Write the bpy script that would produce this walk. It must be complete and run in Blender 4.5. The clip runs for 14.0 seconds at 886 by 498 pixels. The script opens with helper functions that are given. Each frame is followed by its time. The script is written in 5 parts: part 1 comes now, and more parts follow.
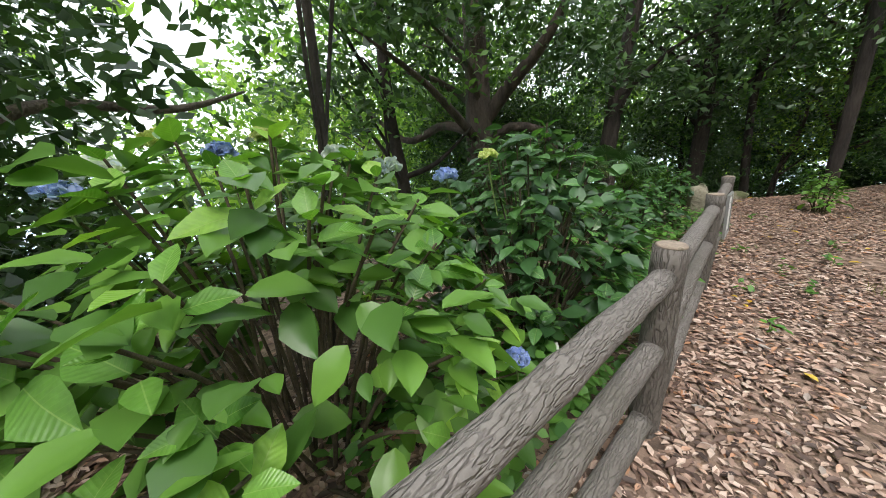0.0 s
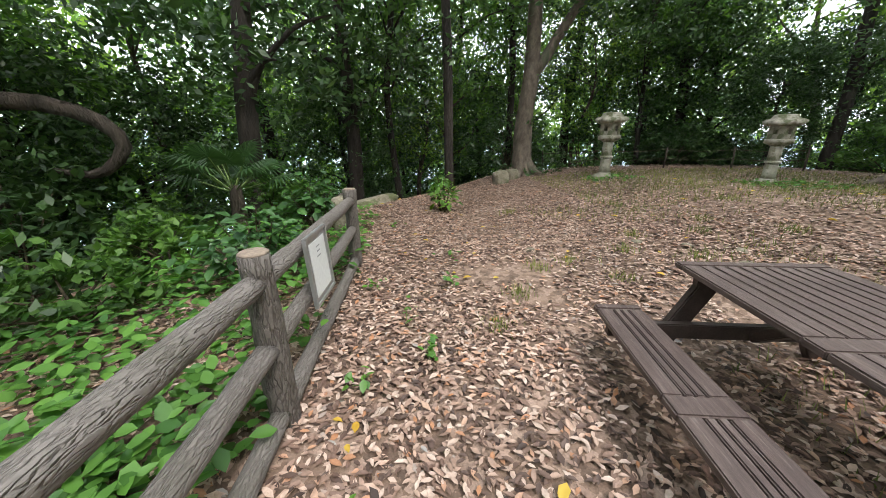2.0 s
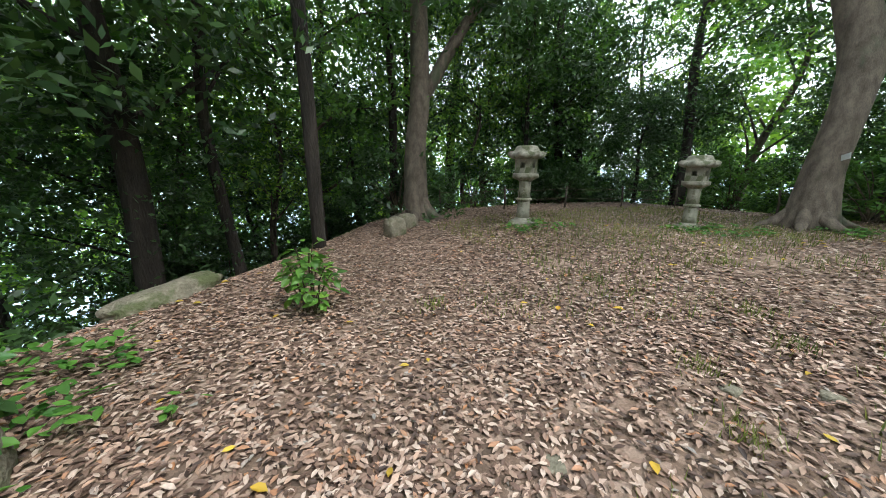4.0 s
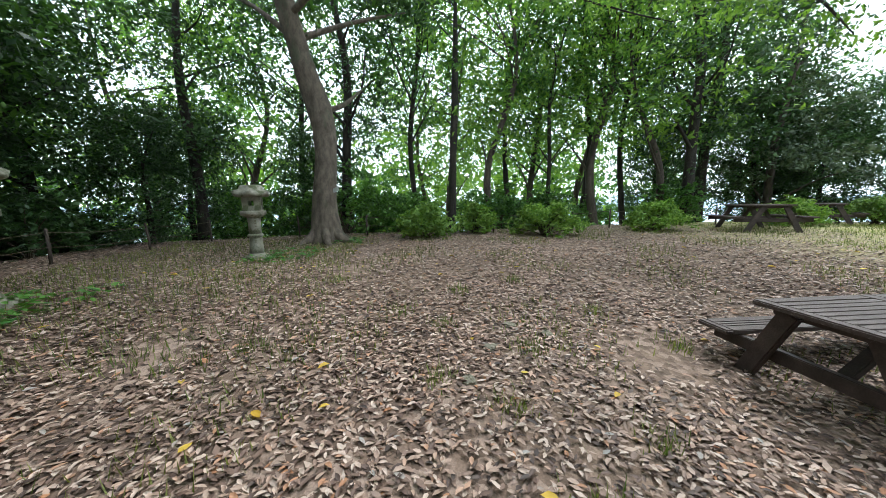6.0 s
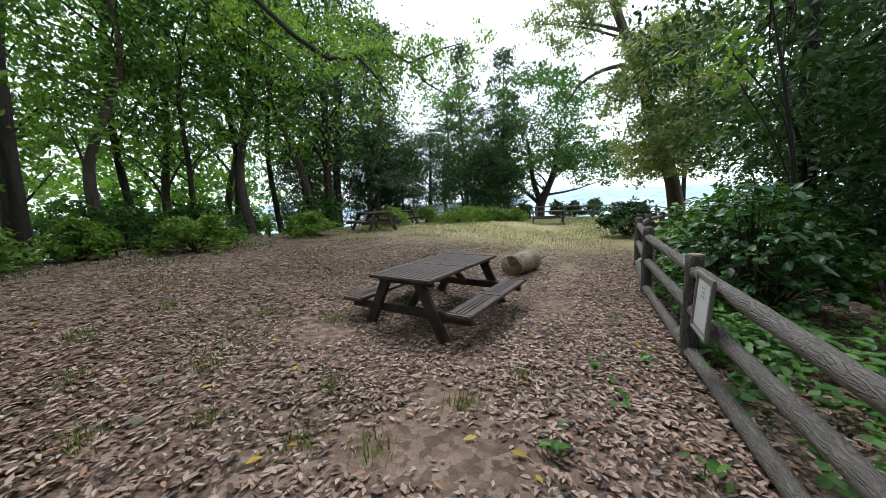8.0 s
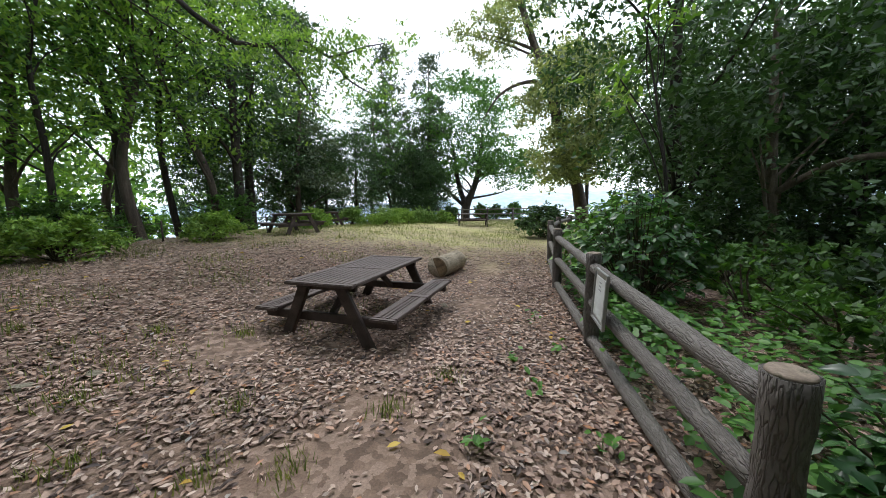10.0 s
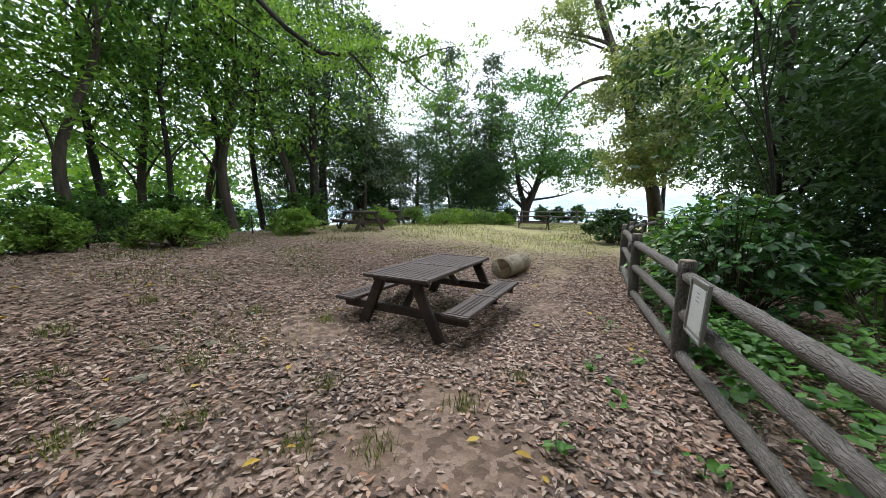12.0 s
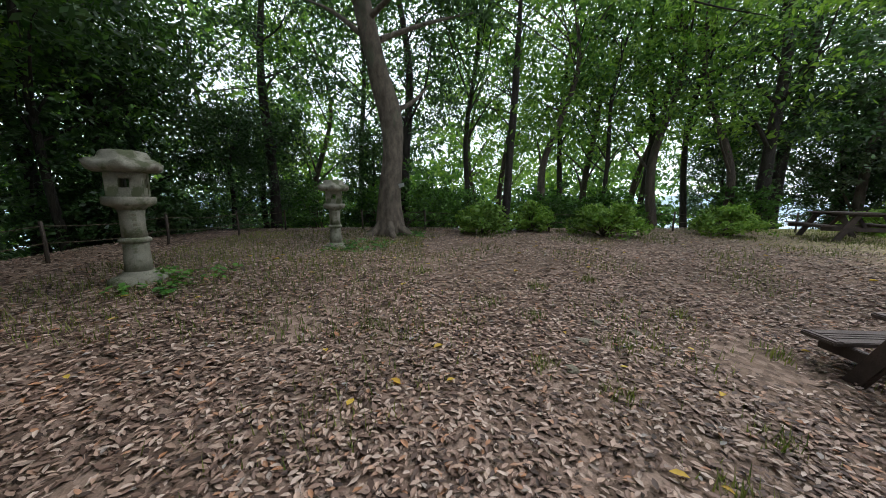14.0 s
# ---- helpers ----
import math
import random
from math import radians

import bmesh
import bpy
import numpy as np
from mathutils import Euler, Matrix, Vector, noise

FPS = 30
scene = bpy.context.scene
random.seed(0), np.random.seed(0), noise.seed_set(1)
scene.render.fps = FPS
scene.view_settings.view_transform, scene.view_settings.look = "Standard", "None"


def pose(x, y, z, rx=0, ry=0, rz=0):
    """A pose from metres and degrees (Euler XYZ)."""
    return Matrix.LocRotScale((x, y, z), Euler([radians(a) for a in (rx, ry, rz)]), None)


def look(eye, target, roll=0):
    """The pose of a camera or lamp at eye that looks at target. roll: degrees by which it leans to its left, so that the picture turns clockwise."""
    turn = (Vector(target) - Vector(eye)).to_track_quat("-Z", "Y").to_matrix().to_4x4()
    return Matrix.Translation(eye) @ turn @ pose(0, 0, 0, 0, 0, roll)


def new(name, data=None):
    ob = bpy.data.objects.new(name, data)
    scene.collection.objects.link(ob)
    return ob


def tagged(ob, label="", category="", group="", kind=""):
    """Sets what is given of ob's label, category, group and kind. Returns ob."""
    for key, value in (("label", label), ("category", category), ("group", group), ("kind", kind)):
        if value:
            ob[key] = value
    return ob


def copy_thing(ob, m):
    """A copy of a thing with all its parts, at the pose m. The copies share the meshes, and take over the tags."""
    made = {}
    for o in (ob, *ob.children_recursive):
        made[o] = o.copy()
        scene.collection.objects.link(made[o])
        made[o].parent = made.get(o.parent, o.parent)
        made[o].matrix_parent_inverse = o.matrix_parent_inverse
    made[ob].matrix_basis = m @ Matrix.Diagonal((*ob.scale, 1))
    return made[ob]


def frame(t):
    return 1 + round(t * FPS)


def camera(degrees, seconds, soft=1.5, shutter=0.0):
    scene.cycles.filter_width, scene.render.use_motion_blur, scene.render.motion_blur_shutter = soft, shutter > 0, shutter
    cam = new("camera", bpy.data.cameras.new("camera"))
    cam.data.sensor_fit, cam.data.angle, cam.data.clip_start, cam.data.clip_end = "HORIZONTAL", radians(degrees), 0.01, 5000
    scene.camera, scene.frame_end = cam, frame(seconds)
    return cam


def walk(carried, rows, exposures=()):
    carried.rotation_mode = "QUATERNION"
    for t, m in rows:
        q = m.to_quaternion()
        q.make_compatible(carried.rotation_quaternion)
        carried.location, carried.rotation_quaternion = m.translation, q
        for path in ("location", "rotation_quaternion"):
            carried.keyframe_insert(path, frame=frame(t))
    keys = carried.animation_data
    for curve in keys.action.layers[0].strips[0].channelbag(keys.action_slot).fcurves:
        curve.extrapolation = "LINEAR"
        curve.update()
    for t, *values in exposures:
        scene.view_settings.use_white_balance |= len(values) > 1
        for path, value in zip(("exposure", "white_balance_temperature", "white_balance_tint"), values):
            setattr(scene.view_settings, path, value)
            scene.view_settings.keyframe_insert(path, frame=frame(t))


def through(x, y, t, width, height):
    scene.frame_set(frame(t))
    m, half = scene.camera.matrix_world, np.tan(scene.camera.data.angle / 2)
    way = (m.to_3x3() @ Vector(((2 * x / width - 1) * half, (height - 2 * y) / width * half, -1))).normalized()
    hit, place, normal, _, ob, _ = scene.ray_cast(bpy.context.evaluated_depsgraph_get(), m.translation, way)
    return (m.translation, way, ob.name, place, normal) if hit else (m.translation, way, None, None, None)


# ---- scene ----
cam = camera(107, 14.0, 0.6)
ROWS = [
    (0, 0.330, -1.623, 1.359, -16.84, 2.65, 44.39),
    (0.5, 0.404, -0.761, 1.357, -19.24, 1.24, 30.87),
    (1, 0.514, -0.387, 1.356, -19.08, 0.30, 17.41),
    (1.5, 0.648, 0.180, 1.301, -18.28, 0.56, 3.63),
    (2, 0.756, 0.737, 1.324, -18.46, 0.49, -2.38),
    (4.5, 1.047, 4.179, 1.405, -10.77, -0.13, -36.23),
    (5, 1.199, 4.554, 1.381, -10.03, 0.07, -53.82),
    (5.5, 1.283, 4.856, 1.376, -8.94, 0.25, -77.32),
    (6, 1.217, 5.039, 1.339, -7.96, 1.22, -100.44),
    (6.5, 1.035, 5.136, 1.320, -7.41, 1.98, -118.74),
    (7, 0.858, 5.251, 1.335, -7.32, 1.98, -134.62),
    (7.5, 0.805, 5.345, 1.350, -7.70, 1.98, -146.67),
    (8, 0.772, 5.362, 1.374, -7.98, 2.00, -155.30),
    (10.5, 0.735, 5.323, 1.372, -7.96, 0.96, -169.81),
    (11, 0.749, 5.342, 1.380, -7.88, 0.80, -171.85),
    (11.5, 0.817, 5.354, 1.372, -7.61, 0.44, -170.33),
    (12, 0.910, 5.405, 1.355, -7.66, 0.08, -157.96),
    (12.5, 0.967, 5.417, 1.355, -7.84, 0.49, -142.54),
    (13, 0.989, 5.453, 1.380, -8.39, 0.25, -128.38),
    (13.5, 1.020, 5.545, 1.400, -8.71, -0.04, -111.14),
    (14, 1.041, 5.642, 1.387, -8.73, -0.38, -93.89),
]
EXPOSURES = [(0.0, 0.7, 6500, 14), (2.0, 0.83, 6450, 14), (4.5, 0.62, 6000, 7), (5.0, 0.57, 5900, 6), (6.0, 0.47, 5900, 6), (6.5, 0.3, 5950, 8), (7.0, 0.04, 6000, 11), (8.0, -0.15, 6050, 12), (10.5, 0.08, 6150, 14),
             (11.0, 0.13, 6150, 14), (12.0, 0.08, 6100, 13), (12.5, -0.02, 6050, 12), (14.0, -0.22, 6050, 13)]
walk(cam, [(t, pose(x, y, z, 90 + pitch, roll, yaw)) for t, x, y, z, pitch, roll, yaw in ROWS], exposures=EXPOSURES)

# ---- sky and sun: a white overcast noon ----
world = bpy.data.worlds.new("overcast_sky")
scene.world = world
world.use_nodes = True
wn, wl = world.node_tree.nodes, world.node_tree.links
wn.clear()
sky = wn.new("ShaderNodeTexSky")
sky.sky_type, sky.sun_disc = "NISHITA", False
sky.sun_elevation, sky.sun_rotation = radians(58), radians(150)
sky.air_density, sky.dust_density, sky.ozone_density = 1.0, 6.0, 1.0
veil = wn.new("ShaderNodeMixRGB")
veil.inputs[0].default_value = 0.8
veil.inputs[2].default_value = (17.0, 18.2, 19.0, 1)
bg = wn.new("ShaderNodeBackground")
bg.inputs["Strength"].default_value = 0.12
wout = wn.new("ShaderNodeOutputWorld")
wl.new(sky.outputs[0], veil.inputs[1])
wl.new(veil.outputs[0], bg.inputs[0])
wl.new(bg.outputs[0], wout.inputs[0])
sun = new("sun", bpy.data.lights.new("sun", "SUN"))
sun.data.energy, sun.data.angle, sun.data.color = 1.3, radians(14), (1.0, 0.96, 0.9)
sun.matrix_world = look((0, 0, 30), (-8.0, 13.5, 5))


# ---- materials ----
def nodes_of(name):
    m = bpy.data.materials.new(name)
    m.use_nodes = True
    n, l = m.node_tree.nodes, m.node_tree.links
    return m, n, l, n["Principled BSDF"]


def ramp(n, l, fac, stops):
    r = n.new("ShaderNodeValToRGB")
    while len(r.color_ramp.elements) < len(stops):
        r.color_ramp.elements.new(0.5)
    for e, (p, c) in zip(r.color_ramp.elements, stops):
        e.position, e.color = p, (*c, 1)
    l.new(fac, r.inputs[0])
    return r.outputs[0]


def noise_tex(n, l, vec, scale, detail=4.0, rough=0.55):
    t = n.new("ShaderNodeTexNoise")
    t.inputs["Scale"].default_value, t.inputs["Detail"].default_value, t.inputs["Roughness"].default_value = scale, detail, rough
    l.new(vec, t.inputs["Vector"])
    return t.outputs["Fac"]


def mixed(n, l, fac, a, b, kind="MIX"):
    m = n.new("ShaderNodeMixRGB")
    m.blend_type = kind
    for sock, v in zip(m.inputs, (fac, a, b)):
        if isinstance(v, (float, int)):
            sock.default_value = v
        elif isinstance(v, tuple):
            sock.default_value = (*v, 1)
        else:
            l.new(v, sock)
    return m.outputs[0]


def bumped(n, l, p, height, strength, distance):
    b = n.new("ShaderNodeBump")
    b.inputs["Strength"].default_value, b.inputs["Distance"].default_value = strength, distance
    l.new(height, b.inputs["Height"])
    l.new(b.outputs[0], p.inputs["Normal"])


def place(n, l, world_space=False, scale=(1, 1, 1)):
    m = n.new("ShaderNodeMapping")
    m.inputs["Scale"].default_value = scale
    l.new(n.new("ShaderNodeNewGeometry").outputs["Position"] if world_space else n.new("ShaderNodeTexCoord").outputs["Object"], m.inputs[0])
    return m.outputs[0]


def surface(name, dark, light, scale, rough=0.85, stretch=(1, 1, 1), bump=0.4, depth=0.01, fine=8.0, stain=None, world_space=False):
    """Two scales of colour and a bump; stain: (colour, amount, scale)."""
    m, n, l, p = nodes_of(name)
    v = place(n, l, world_space, stretch)
    a = noise_tex(n, l, v, scale, 6)
    c = ramp(n, l, a, [(0.3, dark), (0.7, light)])
    f = noise_tex(n, l, v, scale * fine, 3)
    c = mixed(n, l, 0.5, c, ramp(n, l, f, [(0.3, (0.45, 0.45, 0.45)), (0.7, (1, 1, 1))]), "MULTIPLY")
    if stain:
        s = noise_tex(n, l, v, stain[2], 5, 0.65)
        c = mixed(n, l, ramp(n, l, s, [(0.62 - stain[1] * 0.2, (0, 0, 0)), (0.72 - stain[1] * 0.2, (1, 1, 1))]), c, stain[0])
    l.new(c, p.inputs["Base Color"])
    p.inputs["Roughness"].default_value = rough
    h = n.new("ShaderNodeMath")
    h.operation = "ADD"
    l.new(a, h.inputs[0])
    l.new(f, h.inputs[1])
    bumped(n, l, p, h.outputs[0], bump, depth)
    return m


def leafy(name, dark, light, gloss=0.45, through=0.35, per="island", extra=None):
    """Leaf blades: colour by the leaf, light passing through."""
    m, n, l, p = nodes_of(name)
    r = n.new("ShaderNodeNewGeometry").outputs["Random Per Island"] if per == "island" else n.new("ShaderNodeObjectInfo").outputs["Random"]
    stops = [(0.0, dark), (0.8, light)]
    if extra:
        stops += [(0.97, light), (1.0, extra)]
    c = ramp(n, l, r, stops)
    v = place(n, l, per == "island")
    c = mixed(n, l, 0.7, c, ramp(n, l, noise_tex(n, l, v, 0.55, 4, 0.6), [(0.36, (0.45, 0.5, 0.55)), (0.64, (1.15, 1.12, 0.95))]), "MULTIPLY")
    l.new(c, p.inputs["Base Color"])
    p.inputs["Roughness"].default_value = gloss
    t = n.new("ShaderNodeBsdfTranslucent")
    l.new(mixed(n, l, 1.0, c, (1.15, 1.28, 0.6), "MULTIPLY"), t.inputs["Color"])
    mx = n.new("ShaderNodeMixShader")
    mx.inputs[0].default_value = through
    l.new(p.outputs[0], mx.inputs[1])
    l.new(t.outputs[0], mx.inputs[2])
    l.new(mx.outputs[0], n["Material Output"].inputs["Surface"])
    return m


def plain(name, colour, rough=0.6, metal=0.0):
    m, n, l, p = nodes_of(name)
    v = place(n, l)
    c = mixed(n, l, 0.25, colour, ramp(n, l, noise_tex(n, l, v, 40, 4), [(0.3, (0.6, 0.6, 0.6)), (0.7, (1, 1, 1))]), "MULTIPLY")
    l.new(c, p.inputs["Base Color"])
    p.inputs["Roughness"].default_value, p.inputs["Metallic"].default_value = rough, metal
    return m


def moulded(name, dark, light, stretch, scale):
    """Cast concrete with wavy bark ridges."""
    m, n, l, p = nodes_of(name)
    v = place(n, l, False, stretch)
    a = noise_tex(n, l, v, scale, 1.5, 0.5)
    ridge = ramp(n, l, a, [(0.40, (1, 1, 1)), (0.5, (0, 0, 0)), (0.60, (1, 1, 1))])
    grit = noise_tex(n, l, place(n, l), 70, 3)
    # grooves coloured darker than ridges: relief shading put into the base colour
    c = mixed(n, l, ridge, dark, light)
    c = mixed(n, l, 0.45, c, ramp(n, l, grit, [(0.3, (0.5, 0.5, 0.5)), (0.7, (1, 1, 1))]), "MULTIPLY")
    s = noise_tex(n, l, place(n, l), 3.0, 5, 0.65)
    c = mixed(n, l, ramp(n, l, s, [(0.5, (0, 0, 0)), (0.75, (0.6, 0.6, 0.6))]), c, (0.09, 0.085, 0.06))
    l.new(c, p.inputs["Base Color"])
    p.inputs["Roughness"].default_value = 0.72
    bumped(n, l, p, ridge, 0.8, 0.008)
    return m


def veined(name, dark, light, gloss, through, pale=None):
    """A single leaf: base at the origin, midrib along y, side veins."""
    m, n, l, p = nodes_of(name)
    rnd = n.new("ShaderNodeObjectInfo").outputs["Random"]
    c = ramp(n, l, rnd, [(0.0, dark), (0.75, light), (1.0, pale or light)])
    sep = n.new("ShaderNodeSeparateXYZ")
    l.new(n.new("ShaderNodeTexCoord").outputs["Object"], sep.inputs[0])

    def calc(op, a, b=0.0):
        k = n.new("ShaderNodeMath")
        k.operation = op
        for sock, val in zip(k.inputs, (a, b)):
            if isinstance(val, (int, float)):
                sock.default_value = val
            else:
                l.new(val, sock)
        return k.outputs[0]

    side = calc("ABSOLUTE", sep.outputs["X"])
    rib = calc("LESS_THAN", side, 0.0016)
    wave = calc("SINE", calc("MULTIPLY", calc("SUBTRACT", sep.outputs["Y"], calc("MULTIPLY", side, 0.75)), 340.0))
    vein = calc("MULTIPLY", calc("GREATER_THAN", wave, 0.94), 0.12)
    patchy = noise_tex(n, l, place(n, l), 26, 4)
    c = mixed(n, l, 0.55, c, ramp(n, l, patchy, [(0.3, (0.55, 0.6, 0.5)), (0.7, (1.1, 1.1, 1.0))]), "MULTIPLY")
    c = mixed(n, l, calc("MAXIMUM", calc("MULTIPLY", rib, 0.5), vein), c, (0.3, 0.42, 0.14))
    l.new(c, p.inputs["Base Color"])
    p.inputs["Roughness"].default_value = gloss
    bumped(n, l, p, calc("ADD", calc("MULTIPLY", wave, 0.25), patchy), 0.4, 0.003)
    t = n.new("ShaderNodeBsdfTranslucent")
    l.new(mixed(n, l, 1.0, c, (1.3, 1.5, 0.5), "MULTIPLY"), t.inputs["Color"])
    mx = n.new("ShaderNodeMixShader")
    mx.inputs[0].default_value = through
    l.new(p.outputs[0], mx.inputs[1])
    l.new(t.outputs[0], mx.inputs[2])
    l.new(mx.outputs[0], n["Material Output"].inputs["Surface"])
    return m


def litter_material():
    m, n, l, p = nodes_of("fallen_leaf")
    rnd = n.new("ShaderNodeNewGeometry").outputs["Random Per Island"]
    c = ramp(n, l, rnd, [(0.0, (0.045, 0.028, 0.021)), (0.3, (0.19, 0.12, 0.088)), (0.6, (0.44, 0.308, 0.23)), (0.86, (0.66, 0.54, 0.445)), (0.95, (0.46, 0.22, 0.1)), (1.0, (0.36, 0.35, 0.32))])
    v = place(n, l, True)
    c = mixed(n, l, 0.5, c, ramp(n, l, noise_tex(n, l, v, 60, 4), [(0.3, (0.5, 0.5, 0.5)), (0.7, (1.15, 1.1, 1.05))]), "MULTIPLY")
    c = mixed(n, l, 0.6, c, ramp(n, l, noise_tex(n, l, v, 0.9, 4), [(0.35, (0.62, 0.6, 0.6)), (0.65, (1.05, 1.0, 1.0))]), "MULTIPLY")
    l.new(c, p.inputs["Base Color"])
    p.inputs["Roughness"].default_value = 0.62
    return m


def ground_material():
    m, n, l, p = nodes_of("leaf_litter_soil")
    v = place(n, l, True)
    big = noise_tex(n, l, v, 0.45, 5)
    soil = ramp(n, l, noise_tex(n, l, v, 9, 6), [(0.3, (0.125, 0.086, 0.06)), (0.7, (0.29, 0.205, 0.145))])
    vor = n.new("ShaderNodeTexVoronoi")
    vor.inputs["Scale"].default_value = 17
    wob = n.new("ShaderNodeTexNoise")
    wob.inputs["Scale"].default_value, wob.inputs["Detail"].default_value = 24, 4
    l.new(v, wob.inputs["Vector"])
    shift = n.new("ShaderNodeVectorMath")
    shift.operation = "MULTIPLY_ADD"
    shift.inputs[1].default_value = (0.07, 0.07, 0.07)
    l.new(wob.outputs["Color"], shift.inputs[0])
    l.new(v, shift.inputs[2])
    l.new(shift.outputs[0], vor.inputs["Vector"])
    leaves = ramp(n, l, vor.outputs["Color"], [(0.1, (0.04, 0.026, 0.019)), (0.45, (0.19, 0.125, 0.09)), (0.8, (0.42, 0.31, 0.245))])
    c = mixed(n, l, ramp(n, l, big, [(0.35, (0.3, 0.3, 0.3)), (0.6, (0.85, 0.85, 0.85))]), soil, leaves)
    c = mixed(n, l, 0.5, c, ramp(n, l, noise_tex(n, l, v, 85, 6, 0.8), [(0.32, (0.25, 0.25, 0.25)), (0.68, (1.35, 1.3, 1.25))]), "MULTIPLY")
    # mown lawn towards the south end
    sep = n.new("ShaderNodeSeparateXYZ")
    l.new(v, sep.inputs[0])
    lawn = n.new("ShaderNodeMapRange")
    lawn.inputs["From Min"].default_value, lawn.inputs["From Max"].default_value = -0.6, -5.0
    l.new(sep.outputs["Y"], lawn.inputs["Value"])
    patch = n.new("ShaderNodeMath")
    patch.operation = "MULTIPLY"
    l.new(lawn.outputs[0], patch.inputs[0])
    l.new(ramp(n, l, noise_tex(n, l, v, 0.5, 6, 0.7), [(0.3, (0.25, 0.25, 0.25)), (0.6, (1, 1, 1))]), patch.inputs[1])
    grass = ramp(n, l, noise_tex(n, l, v, 1.2, 6, 0.7), [(0.3, (0.24, 0.25, 0.085)), (0.5, (0.42, 0.39, 0.165)), (0.7, (0.5, 0.44, 0.25))])
    c = mixed(n, l, patch.outputs[0], c, grass)
    l.new(c, p.inputs["Base Color"])
    p.inputs["Roughness"].default_value = 0.95
    bumped(n, l, p, vor.outputs["Distance"], 0.5, 0.02)
    return m


